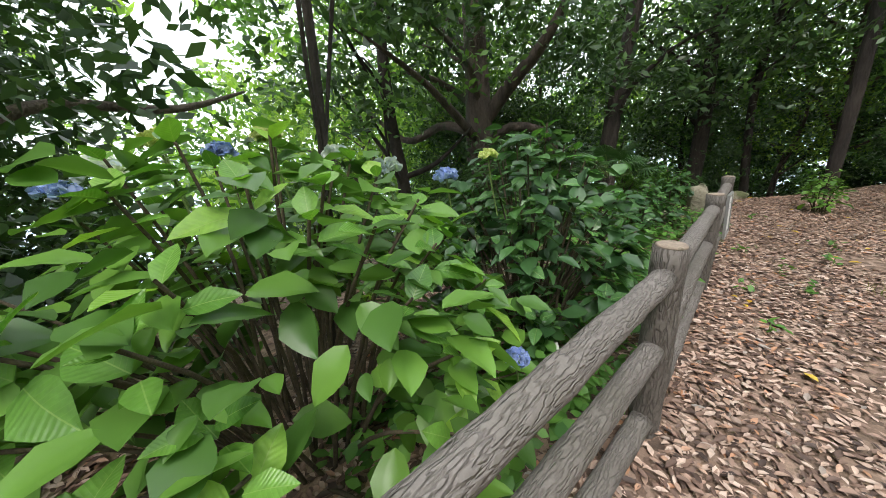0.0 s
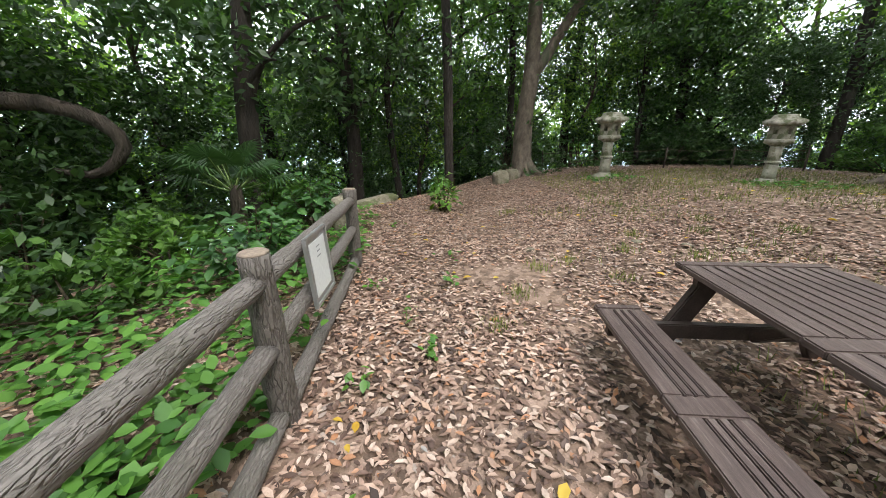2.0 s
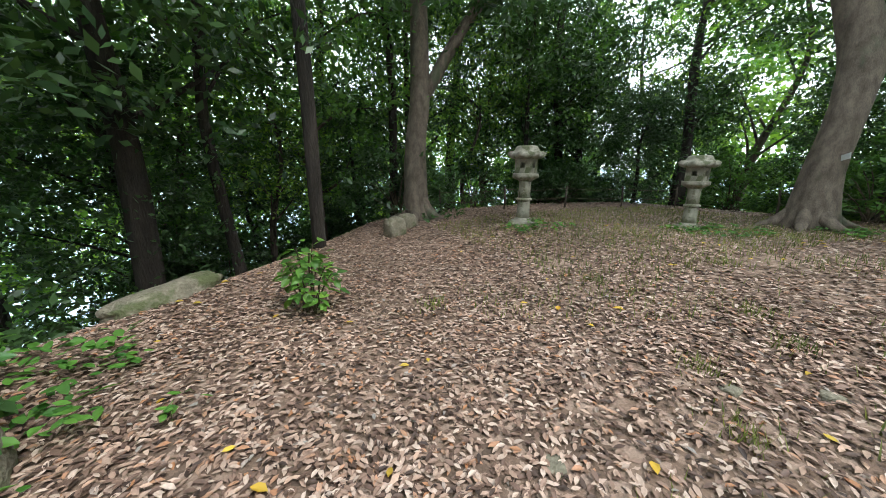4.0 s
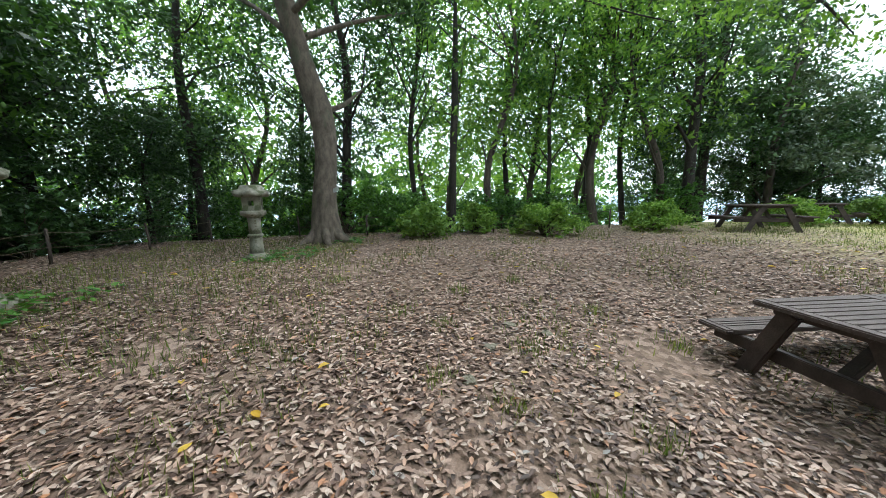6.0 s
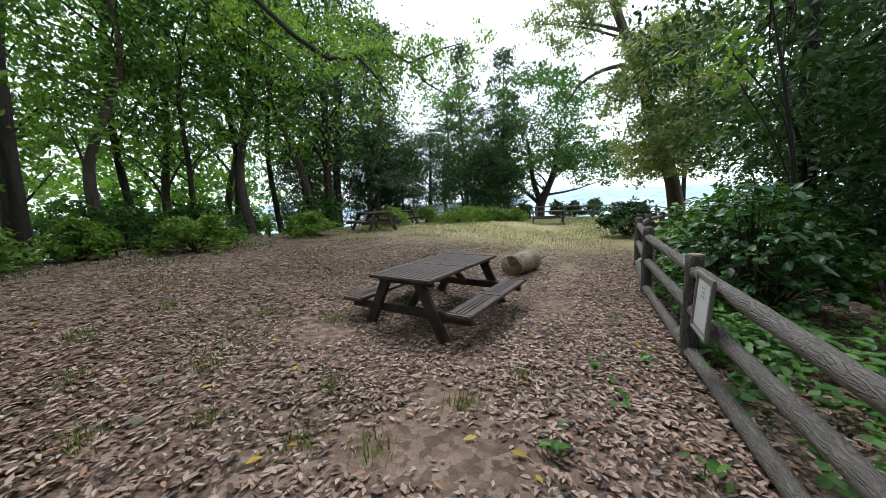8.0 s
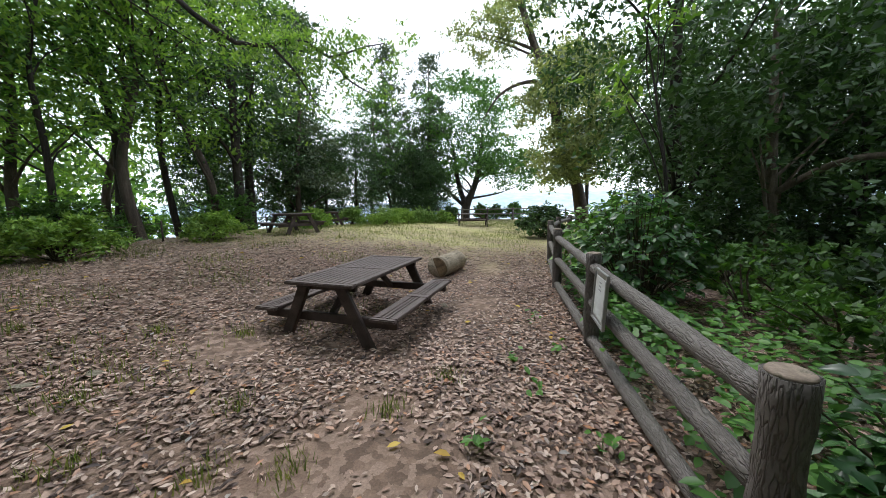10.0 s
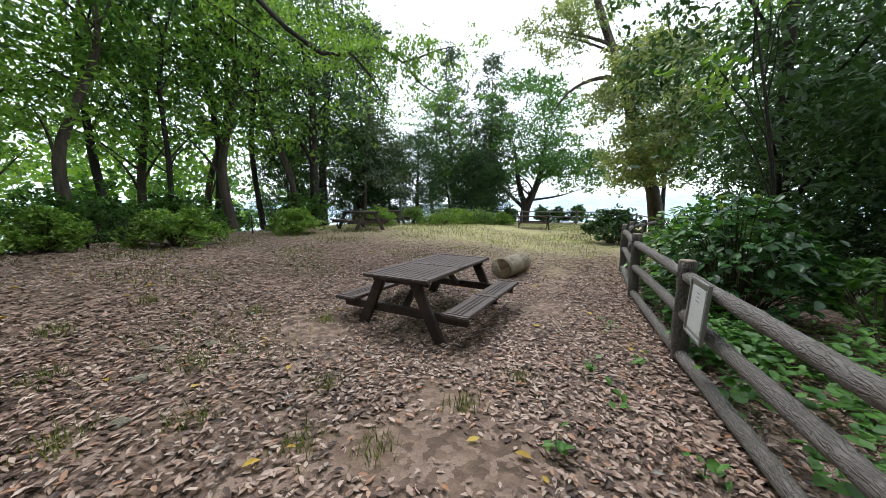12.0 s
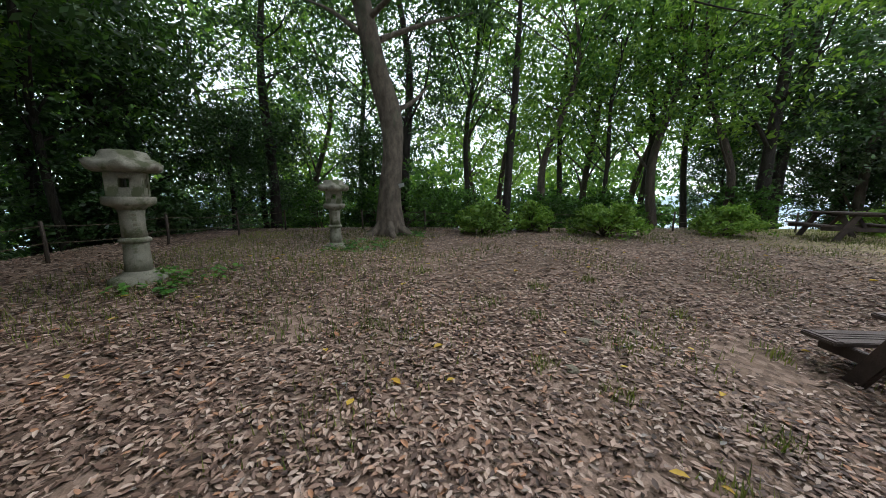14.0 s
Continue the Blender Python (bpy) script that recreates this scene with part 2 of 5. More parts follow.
M = dict(
    ground=ground_material(),
    bark=surface("brown_bark", (0.045, 0.034, 0.026), (0.13, 0.1, 0.078), 6, 0.92, (1, 1, 0.22), 0.9, 0.03, stain=((0.05, 0.07, 0.035), 0.35, 1.7)),
    bark_pale=surface("grey_brown_bark", (0.085, 0.067, 0.05), (0.23, 0.185, 0.14), 7, 0.9, (1, 1, 0.5), 0.7, 0.02, stain=((0.085, 0.1, 0.06), 0.3, 1.3)),
    bark_dark=surface("dark_bark", (0.02, 0.017, 0.014), (0.065, 0.052, 0.042), 6, 0.95, (1, 1, 0.2), 0.9, 0.03),
    twig=surface("twig_bark", (0.05, 0.04, 0.025), (0.13, 0.1, 0.06), 20, 0.9),
    green_stem=plain("green_stem", (0.13, 0.2, 0.05), 0.6),
    stone=surface("lichen_granite", (0.21, 0.2, 0.15), (0.44, 0.415, 0.33), 5, 0.93, bump=0.5, depth=0.012, fine=14, stain=((0.12, 0.13, 0.07), 0.6, 3.0)),
    rock=surface("mossy_sandstone", (0.16, 0.145, 0.1), (0.34, 0.31, 0.23), 4, 0.95, bump=0.7, depth=0.03, stain=((0.10, 0.115, 0.05), 0.5, 2.5)),
    post=moulded("moulded_concrete_bark", (0.10, 0.086, 0.074), (0.15, 0.133, 0.117), (1, 1, 0.22), 62),
    rail=moulded("moulded_concrete_rail", (0.165, 0.147, 0.13), (0.2, 0.18, 0.16), (1, 0.22, 1), 70),
    cap=surface("sawn_end_concrete", (0.2, 0.155, 0.115), (0.42, 0.335, 0.26), 8, 0.8, bump=0.2, stain=((0.12, 0.11, 0.07), 0.3, 14)),
    slat=surface("brown_recycled_board", (0.062, 0.043, 0.037), (0.125, 0.09, 0.078), 10, 0.55, (6, 0.5, 6), 0.4, 0.004, stain=((0.16, 0.13, 0.115), 0.2, 6)),
    frame=surface("dark_brown_frame_board", (0.038, 0.026, 0.022), (0.085, 0.06, 0.05), 10, 0.6, bump=0.4, depth=0.004),
    log=surface("weathered_log", (0.27, 0.225, 0.155), (0.55, 0.47, 0.35), 6, 0.9, (6, 1, 6), 0.6, 0.015, stain=((0.1, 0.09, 0.06), 0.3, 3)),
    log_end=surface("dark_log_end", (0.07, 0.045, 0.022), (0.3, 0.21, 0.12), 9, 0.95, bump=0.6),
    aluminium=plain("dull_aluminium", (0.42, 0.43, 0.42), 0.4, 0.7),
    paper=plain("weathered_white_sheet", (0.68, 0.7, 0.68), 0.5),
    ink=plain("faded_ink", (0.25, 0.26, 0.27), 0.7),
    hyd_leaf=veined("hydrangea_leaf", (0.075, 0.2, 0.035), (0.19, 0.4, 0.065), 0.36, 0.32, (0.3, 0.5, 0.08)),
    hyd_dark=veined("dark_hydrangea_leaf", (0.04, 0.115, 0.035), (0.095, 0.23, 0.065), 0.26, 0.25),
    hyd_inner=leafy("lower_hydrangea_leaf", (0.07, 0.17, 0.035), (0.18, 0.37, 0.06), 0.38, 0.32),
    # darker copy of hyd_dark: shade inside the bush put into the leaf colour
    hyd_inner_dark=leafy("shaded_dark_hydrangea_leaf", (0.03, 0.085, 0.03), (0.085, 0.2, 0.06), 0.3, 0.25),
    petal_blue=leafy("blue_petal", (0.18, 0.28, 0.75), (0.42, 0.52, 0.9), 0.6, 0.3),
    petal_pale=leafy("pale_blue_petal", (0.5, 0.6, 0.72), (0.75, 0.8, 0.78), 0.6, 0.3),
    petal_bud=leafy("yellow_green_bud", (0.4, 0.5, 0.12), (0.68, 0.72, 0.35), 0.6, 0.3),
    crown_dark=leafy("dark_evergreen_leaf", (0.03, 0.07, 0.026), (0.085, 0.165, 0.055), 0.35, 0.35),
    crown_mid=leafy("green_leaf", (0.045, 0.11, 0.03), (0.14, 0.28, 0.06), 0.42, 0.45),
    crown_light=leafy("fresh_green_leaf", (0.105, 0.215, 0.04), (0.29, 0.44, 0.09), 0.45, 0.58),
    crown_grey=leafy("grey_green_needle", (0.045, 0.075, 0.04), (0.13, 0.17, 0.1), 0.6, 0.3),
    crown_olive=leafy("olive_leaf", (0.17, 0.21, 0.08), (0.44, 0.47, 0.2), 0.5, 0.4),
    azalea=leafy("azalea_leaf", (0.1, 0.21, 0.03), (0.29, 0.44, 0.08), 0.5, 0.35),
    herb=leafy("herb_leaf", (0.05, 0.155, 0.028), (0.14, 0.32, 0.055), 0.45, 0.3),
    palm_leaf=leafy("palm_frond", (0.025, 0.07, 0.025), (0.06, 0.13, 0.05), 0.35, 0.2),
    litter=litter_material(),
    litter_yellow=leafy("yellow_fallen_leaf", (0.5, 0.3, 0.03), (0.7, 0.5, 0.08), 0.6, 0.2),
    grass=leafy("short_grass", (0.1, 0.16, 0.03), (0.3, 0.31, 0.11), 0.6, 0.35),
    water=plain("still_sea", (0.35, 0.5, 0.58), 0.3),
    # distance haze is painted into the hills as a pale blue
    hills=surface("haze_tinted_hills", (0.42, 0.56, 0.64), (0.52, 0.64, 0.7), 0.003, 1.0, bump=0.0),
)


# ---- mesh helpers ----
def mesh_from(name, verts, quads, mat, tris=None, smooth=False):
    me = bpy.data.meshes.new(name)
    verts = np.asarray(verts, np.float32).reshape(-1, 3)
    quads = np.asarray(quads, np.int32).reshape(-1, 4)
    tris = np.asarray(tris if tris is not None else [], np.int32).reshape(-1, 3)
    me.vertices.add(len(verts))
    me.vertices.foreach_set("co", verts.ravel())
    loops = np.concatenate([quads.ravel(), tris.ravel()])
    me.loops.add(len(loops))
    me.loops.foreach_set("vertex_index", loops)
    starts = np.concatenate([np.arange(len(quads)) * 4, len(quads) * 4 + np.arange(len(tris)) * 3]).astype(np.int32)
    me.polygons.add(len(starts))
    me.polygons.foreach_set("loop_start", starts)
    if smooth:
        me.polygons.foreach_set("use_smooth", np.ones(len(starts), bool))
    me.update(calc_edges=True)
    me.materials.append(M[mat])
    return me


def bm_mesh(name, bm, mat, smooth=False):
    me = bpy.data.meshes.new(name)
    bm.normal_update()
    bm.to_mesh(me)
    bm.free()
    for f in me.polygons:
        f.use_smooth = smooth
    me.materials.append(M[mat])
    return me


def part(name, data, parent, m=None, label=""):
    ob = new(name, data)
    ob.parent = parent
    if m is not None:
        ob.matrix_basis = m
    return tagged(ob, label)


def thing(name, label, category, m=None, group="", kind="", data=None):
    ob = new(name, data)
    if m is not None:
        ob.matrix_basis = m
    return tagged(ob, label, category, group, kind)


def box_bm(sx, sy, sz, bevel=0.006, bm=None, at=(0, 0, 0), turn=None):
    bm = bm or bmesh.new()
    t = Matrix.Translation(at) @ (turn or Matrix()) @ Matrix.Diagonal((sx, sy, sz, 1))
    g = bmesh.ops.create_cube(bm, size=1.0, matrix=t)
    if bevel:
        edges = list({e for v in g["verts"] for e in v.link_edges})
        bmesh.ops.bevel(bm, geom=edges, offset=bevel, segments=2, affect="EDGES")
    return bm


def tube(points, radii, sides=10, wobble=0.0, seed=0, cap=True, ridges=0.0):
    """A tapered tube along points; wobble and ridges roughen it."""
    rng = np.random.default_rng(seed)
    pts = [Vector(p) for p in points]
    verts, quads = [], []
    side = Vector((1, 0, 0))
    phase = rng.uniform(0, 6.28, 4)
    for i, (p, r) in enumerate(zip(pts, radii)):
        d = (pts[min(i + 1, len(pts) - 1)] - pts[max(i - 1, 0)]).normalized()
        side = (side - d * side.dot(d))
        side = side.normalized() if side.length > 1e-4 else d.orthogonal().normalized()
        up = d.cross(side)
        for k in range(sides):
            a = 2 * math.pi * k / sides
            q = r * (1 + wobble * (math.sin(2 * a + phase[0] + i * 0.5) * 0.5 + math.sin(3 * a + phase[1] - i * 0.8) * 0.5) + ridges * rng.uniform(-1, 1))
            verts.append(p + side * (q * math.cos(a)) + up * (q * math.sin(a)))
    n = len(pts)
    for i in range(n - 1):
        for k in range(sides):
            a, b = i * sides + k, i * sides + (k + 1) % sides
            quads.append((a, b, b + sides, a + sides))
    tris = []
    if cap:
        for base, flip in ((0, True), ((n - 1) * sides, False)):
            for k in range(1, sides - 1):
                t = (base, base + k, base + k + 1)
                tris.append(t[::-1] if flip else t)
    return np.array(verts, np.float32), np.array(quads, np.int32), np.array(tris, np.int32).reshape(-1, 3)


def joined(pieces):
    vs, qs, ts, n = [], [], [], 0
    for v, q, t in pieces:
        vs.append(v), qs.append(q + n), ts.append(t + n)
        n += len(v)
    return np.concatenate(vs), np.concatenate(qs), np.concatenate(ts)


def smooth_line(points, n):
    """n points along a soft curve through the given ones."""
    p = np.array(points, float)
    s = np.linspace(0, len(p) - 1, n)
    out = []
    for u in s:
        i = min(int(u), len(p) - 2)
        f = u - i
        a, b, c, d = p[max(i - 1, 0)], p[i], p[i + 1], p[min(i + 2, len(p) - 1)]
        out.append(0.5 * (2 * b + (c - a) * f + (2 * a - 5 * b + 4 * c - d) * f * f + (3 * b - a - 3 * c + d) * f ** 3))
    return np.array(out)


def blades(centres, size, rng, up=0.5, width=0.45, droop=0.0, fold=0.25, simple=False):
    """A pointed leaf at every centre: of six corners folded along its rib, or a simple one of four."""
    n = len(centres)
    nrm = rng.normal(size=(n, 3))
    nrm /= np.linalg.norm(nrm, axis=1, keepdims=True)
    nrm = nrm * (1 - up) + np.array([0, 0, 1.0]) * up
    nrm /= np.linalg.norm(nrm, axis=1, keepdims=True) + 1e-9
    d = rng.normal(size=(n, 3)) - np.array([0, 0, droop])
    d -= nrm * (d * nrm).sum(1, keepdims=True)
    d /= np.linalg.norm(d, axis=1, keepdims=True) + 1e-9
    w = np.cross(nrm, d)
    s = (size * rng.uniform(0.65, 1.25, n))[:, None]
    if simple:
        h = width * s * 0.5
        v = np.stack([centres - d * s * 0.5, centres - w * h - d * s * 0.06, centres + d * s * 0.5, centres + w * h - d * s * 0.06], 1).reshape(-1, 3)
        return v, np.arange(n * 4).reshape(-1, 4)
    h = width * s * 0.5
    base, tip = centres - d * s * 0.5, centres + d * s * 0.5
    lift = nrm * h * fold * rng.uniform(0.2, 1.6, (n, 1))
    l1, r1 = centres - d * s * 0.17 + w * h + lift, centres - d * s * 0.17 - w * h + lift
    l2, r2 = centres + d * s * 0.18 + w * h * 0.85 + lift, centres + d * s * 0.18 - w * h * 0.85 + lift
    v = np.stack([base, r1, r2, tip, l2, l1], 1).reshape(-1, 3)
    o = np.arange(n)[:, None] * 6
    return v, np.concatenate([o + np.array([[0, 1, 2, 3]]), o + np.array([[0, 3, 4, 5]])])


# ---- the ground: a level clearing on a hilltop, falling away into woods ----
def land(x, y):
    x, y = np.asarray(x, float), np.asarray(y, float)
    dx = np.maximum(np.maximum(-1.8 - x, x - 11.8), 0)
    dy = np.maximum(np.maximum(y - 11.8, -22.0 - y), 0)
    d = np.hypot(dx, dy)
    z = -np.minimum(0.13 * d + 0.022 * d * d, 60.0)
    # low mound under the lanterns and down the east side
    u = np.clip((x - 1.5 + 0.12 * np.maximum(y - 4, 0)) / 5.2, 0, 1)
    z = z + 0.42 * u * u * (3 - 2 * u) * np.clip((y + 20) / 12, 0, 1)
    # the bank that drops into the wood past the fence end
    bank = np.clip(-0.786 * x + 0.619 * (y - 8.05), 0, 8)
    z = z - 0.5 * bank * bank / (bank + 0.5)
    z = z - 0.09 * np.exp(-((x - 2.55) ** 2 + (y - 1.65) ** 2) / 6.0)
    z = z + 0.03 * np.sin(0.9 * x + 0.4) * np.sin(0.7 * y) * np.exp(-((x - 6) ** 2 + (y - 6) ** 2) / 160.0) * (1 - np.exp(-(x - 0.2) ** 2))
    return z


def grid_axis(lo, hi, step, far):
    out, s = [], step
    inner = list(np.arange(lo, hi + 1e-6, step))
    a, b = inner[0], inner[-1]
    left, right = [], []
    while b < far:
        s *= 1.25
        a, b = a - s, b + s
        left.append(a), right.append(b)
    return np.array(left[::-1] + inner + right)


gx, gy = grid_axis(-8, 20, 0.35, 3500), grid_axis(-30, 20, 0.35, 3500)
GX, GY = np.meshgrid(gx, gy)
GZ = land(GX, GY)
near = (np.abs(GX - 6) < 14) & (np.abs(GY + 5) < 25)
rough_ground = np.random.default_rng(5).normal(0, 0.008, GX.shape)
GZ = GZ + np.where(near, rough_ground, 0)
nx, ny = len(gx), len(gy)
idx = np.arange(nx * ny).reshape(ny, nx)
gq = np.stack([idx[:-1, :-1], idx[:-1, 1:], idx[1:, 1:], idx[1:, :-1]], -1).reshape(-1, 4)
thing("ground", "brown trodden earth clearing under fallen leaves", "ground", kind="structure",
      data=mesh_from("ground", np.stack([GX, GY, GZ], -1).reshape(-1, 3), gq, "ground", smooth=True))
W = 3400
thing("water", "pale hazy sea far below the hill", "water", kind="structure",
      data=mesh_from("water", [(-W, -W, -57), (W, -W, -57), (W, W, -57), (-W, W, -57)], [(0, 1, 2, 3)], "water"))


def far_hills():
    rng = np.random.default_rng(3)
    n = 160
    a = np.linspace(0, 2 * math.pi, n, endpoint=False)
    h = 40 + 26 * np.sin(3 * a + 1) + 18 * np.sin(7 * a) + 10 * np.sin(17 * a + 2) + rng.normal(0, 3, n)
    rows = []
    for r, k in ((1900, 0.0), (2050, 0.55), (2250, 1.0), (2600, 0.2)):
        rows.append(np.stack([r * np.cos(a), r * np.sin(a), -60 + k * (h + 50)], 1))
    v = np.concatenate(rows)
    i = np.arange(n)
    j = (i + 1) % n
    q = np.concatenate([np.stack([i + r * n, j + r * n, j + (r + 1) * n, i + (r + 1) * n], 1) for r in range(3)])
    thing("backdrop", "far hills across the water tinted with blue haze", "hills", kind="structure", data=mesh_from("hills", v, q, "hills", smooth=True))


far_hills()


# ---- fence of moulded concrete posts and rails ----
def post_mesh(h, r, seed):
    zs = np.linspace(-0.15, h, 14)
    v, q, t = tube([(0, 0, z) for z in zs], [r * (1.0 + 0.04 * math.sin(z * 9 + seed)) for z in zs], 18, 0.05, seed, True, 0.07)
    return mesh_from("post", v, q, "post", t, True)


def cap_mesh(r):
    v, q, t = tube([(0, 0, -0.004), (0, 0, 0.004), (0, 0, 0.010)], [r * 0.9, r * 0.9, r * 0.8], 18, 0.03, 2)
    return mesh_from("cap", v, q, "cap", t)


def rail_mesh(a, b, r, seed):
    n = 26
    rng = np.random.default_rng(seed)
    pts = [np.array(a) + (np.array(b) - np.array(a)) * k / (n - 1) for k in range(n)]
    v, q, t = tube(pts, r * (1 + rng.normal(0, 0.02, n)), 16, 0.05, seed, True, 0.055)
    return mesh_from("rail", v, q, "rail", t, True)


def fence(posts, rails, label, r=0.067, rr=0.049):
    ob = thing("fence", label, "fence")
    for i, (x, y, h) in enumerate(posts):
        z = float(land(x, y))
        p = part("post", post_mesh(h, r, i), ob, pose(x, y, z, 0, 0, 40 * i))
        part("cap", cap_mesh(r), p, pose(0, 0, h + 0.002), "sawn timber look cap")
        if i:
            x0, y0, h0 = posts[i - 1]
            z0 = float(land(x0, y0))
            for k, f in enumerate(rails):
                a, b = np.array((x0, y0, z0 + f * h0)), np.array((x, y, z + f * h))
                d = (b - a) / np.linalg.norm(b - a)
                part("rail", rail_mesh(a + d * r * 0.7, b - d * r * 0.7, rr, 7 * i + k), ob)
    return ob


fence([(-1.7, -7.9, 0.9), (-1.0, -6.0, 0.9), (-0.42, -4.1, 0.92), (-0.02, -2.1, 0.95), (0.08, -0.03, 0.95), (0.01, 2.07, 0.905), (-0.08, 4.2, 0.85)], (0.86, 0.5, 0.09),
      "brown concrete fence moulded like bark logs")
fence([(6.6 - 1.9 * k, -19.7 - 0.14 * k, 0.95) for k in range(8)], (0.88, 0.5), "distant brown log fence along the lawn edge", 0.06, 0.04)


# ---- notice on the fence ----
def notice():
    ob = thing("notice_sign", "grey metal framed notice sheet wired to the fence rails", "sign", pose(0.075, 2.63, 0.61, 0, -3, 0) @ Matrix.Diagonal((1, 0.9, 0.92, 1)))
    part("board", bm_mesh("board", box_bm(0.012, 0.40, 0.46, 0.003), "aluminium"), ob)
    bm = bmesh.new()
    for y in (-0.19, 0.19):
        box_bm(0.02, 0.022, 0.46, 0.003, bm, (0.007, y, 0))
    for z in (-0.219, 0.219):
        box_bm(0.02, 0.358, 0.022, 0.003, bm, (0.007, 0, z))
    part("frame", bm_mesh("frame", bm, "aluminium"), ob)
    sheet = part("sheet", bm_mesh("sheet", box_bm(0.003, 0.29, 0.35, 0.0), "paper"), ob, pose(0.009, 0, 0), "faded white printed sheet")
    rng = random.Random(4)
    for k in range(3):
        w = rng.uniform(0.05, 0.12)
        part("text_line", bm_mesh("text_line", box_bm(0.001, w, 0.008, 0.0), "ink"), sheet, pose(0.0022, 0, 0.13 - 0.032 * k))


notice()


# ---- picnic tables ----
def picnic_table(m, label):
    ob = thing("picnic_table", label, "picnic table", m, "picnic tables")
    L, Wd, H = 1.72, 0.83, 0.70
    half = L / 2
    top = part("tabletop", bm_mesh("middle_board", box_bm(Wd, 0.09, 0.036, 0.006, None, (0, 0, H - 0.018)), "slat"), ob)
    for e in (-1, 1):
        part("end_board", bm_mesh("end_board", box_bm(Wd, 0.07, 0.036, 0.008), "slat"), top, pose(0, e * (half - 0.035), H - 0.018))
    # no opening is cut: a dark disc paints the shade inside the parasol hole
    part("parasol_hole", mesh_from("parasol_hole", *[a for a in tube([(0, 0, 0), (0, 0, 0.003)], [0.022, 0.022], 14)[:2]], "frame", tube([(0, 0, 0), (0, 0, 0.003)], [0.022, 0.022], 14)[2]), top, pose(0, 0, H + 0.0005))
    inner_w = (Wd - 0.19) / 9
    slat = bm_mesh("slat", box_bm(inner_w - 0.009, half - 0.07 - 0.045 - 0.004, 0.034, 0.005), "slat")
    edge = bm_mesh("edge_slat", box_bm(0.095 - 0.004, half - 0.07 - 0.045 - 0.002, 0.036, 0.007), "slat")
    yc = (0.045 + half - 0.07) / 2
    for s in (-1, 1):
        for k in range(9):
            part("slat", slat, top, pose(-Wd / 2 + 0.095 + inner_w * (k + 0.5), s * yc, H - 0.019))
        for e in (-1, 1):
            part("slat", edge, top, pose(e * (Wd / 2 - 0.0475), s * yc, H - 0.018))
    # the apron under the slats
    for e in (-1, 1):
        part("apron", bm_mesh("apron", box_bm(Wd - 0.1, 0.05, 0.06, 0.004), "frame"), ob, pose(0, e * (half - 0.14), H - 0.066))
    for s in (-1, 1):
        bx, bw, bh = s * 0.715, 0.28, 0.375
        bench = part("bench_seat", bm_mesh("bench_middle", box_bm(bw, 0.11, 0.04, 0.008, None, (bx, 0, bh)), "slat"), ob)
        for e in (-1, 1):
            part("end_board", bm_mesh("bench_end", box_bm(bw, 0.06, 0.04, 0.01), "slat"), bench, pose(bx, e * (half - 0.03), bh))
        xs = 0.0
        for sw in (0.095, 0.045, 0.045, 0.095):
            sl = bm_mesh("bench_slat", box_bm(sw - 0.008, half - 0.06 - 0.055 - 0.003, 0.037, 0.006), "slat")
            for e in (-1, 1):
                part("slat", sl, bench, pose(bx - bw / 2 + xs + sw / 2, e * (0.055 + half - 0.06) / 2, bh))
            xs += sw
        part("bench_bearer", bm_mesh("bench_bearer", box_bm(0.05, L - 0.3, 0.04, 0.004), "frame"), ob, pose(bx, 0, bh - 0.04))
    for e in (-1, 1):
        y = e * (half - 0.14)
        part("cross_beam", bm_mesh("cross_beam", box_bm(1.62, 0.05, 0.095, 0.006), "frame"), ob, pose(0, y, 0.305))
        for s in (-1, 1):
            a, b = Vector((s * 0.22, y + e * 0.054, H - 0.045)), Vector((s * 0.56, y + e * 0.054, -0.03))
            d = b - a
            bm = box_bm(0.12, 0.055, d.length, 0.008, None, (0, 0, 0), None)
            part("leg", bm_mesh("leg", bm, "frame"), ob, Matrix.Translation((a + b) / 2) @ pose(0, 0, 0, 0, math.degrees(math.atan2(d.x, d.z)), 0))
            a, b = Vector((s * 0.1, y - e * 0.06, 0.30)), Vector((s * 0.1, y - e * 0.46, H - 0.06))
        d = b - a
        part("brace", bm_mesh("brace", box_bm(0.075, 0.05, d.length, 0.006), "frame"), ob, Matrix.Translation(((a + b) / 2).xyz * Vector((0, 1, 1))) @ pose(0, 0, 0, -math.degrees(math.atan2(d.y, d.z)), 0, 0))
    return ob


table = picnic_table(pose(2.55, 1.65, -0.09, 0, 0, -7), "dark brown slatted picnic table with attached benches")
for x, y, a, lab in ((8.6, -5.1, 62, "brown picnic table beside the clipped shrubs"), (3.1, -13.3, 100, "brown picnic table on the lawn by the fence"), (9.9, -9.6, 40, "brown picnic table half hidden by azaleas")):
    tagged(copy_thing(table, pose(x, y, float(land(x, y)), 0, 0, a)), lab)


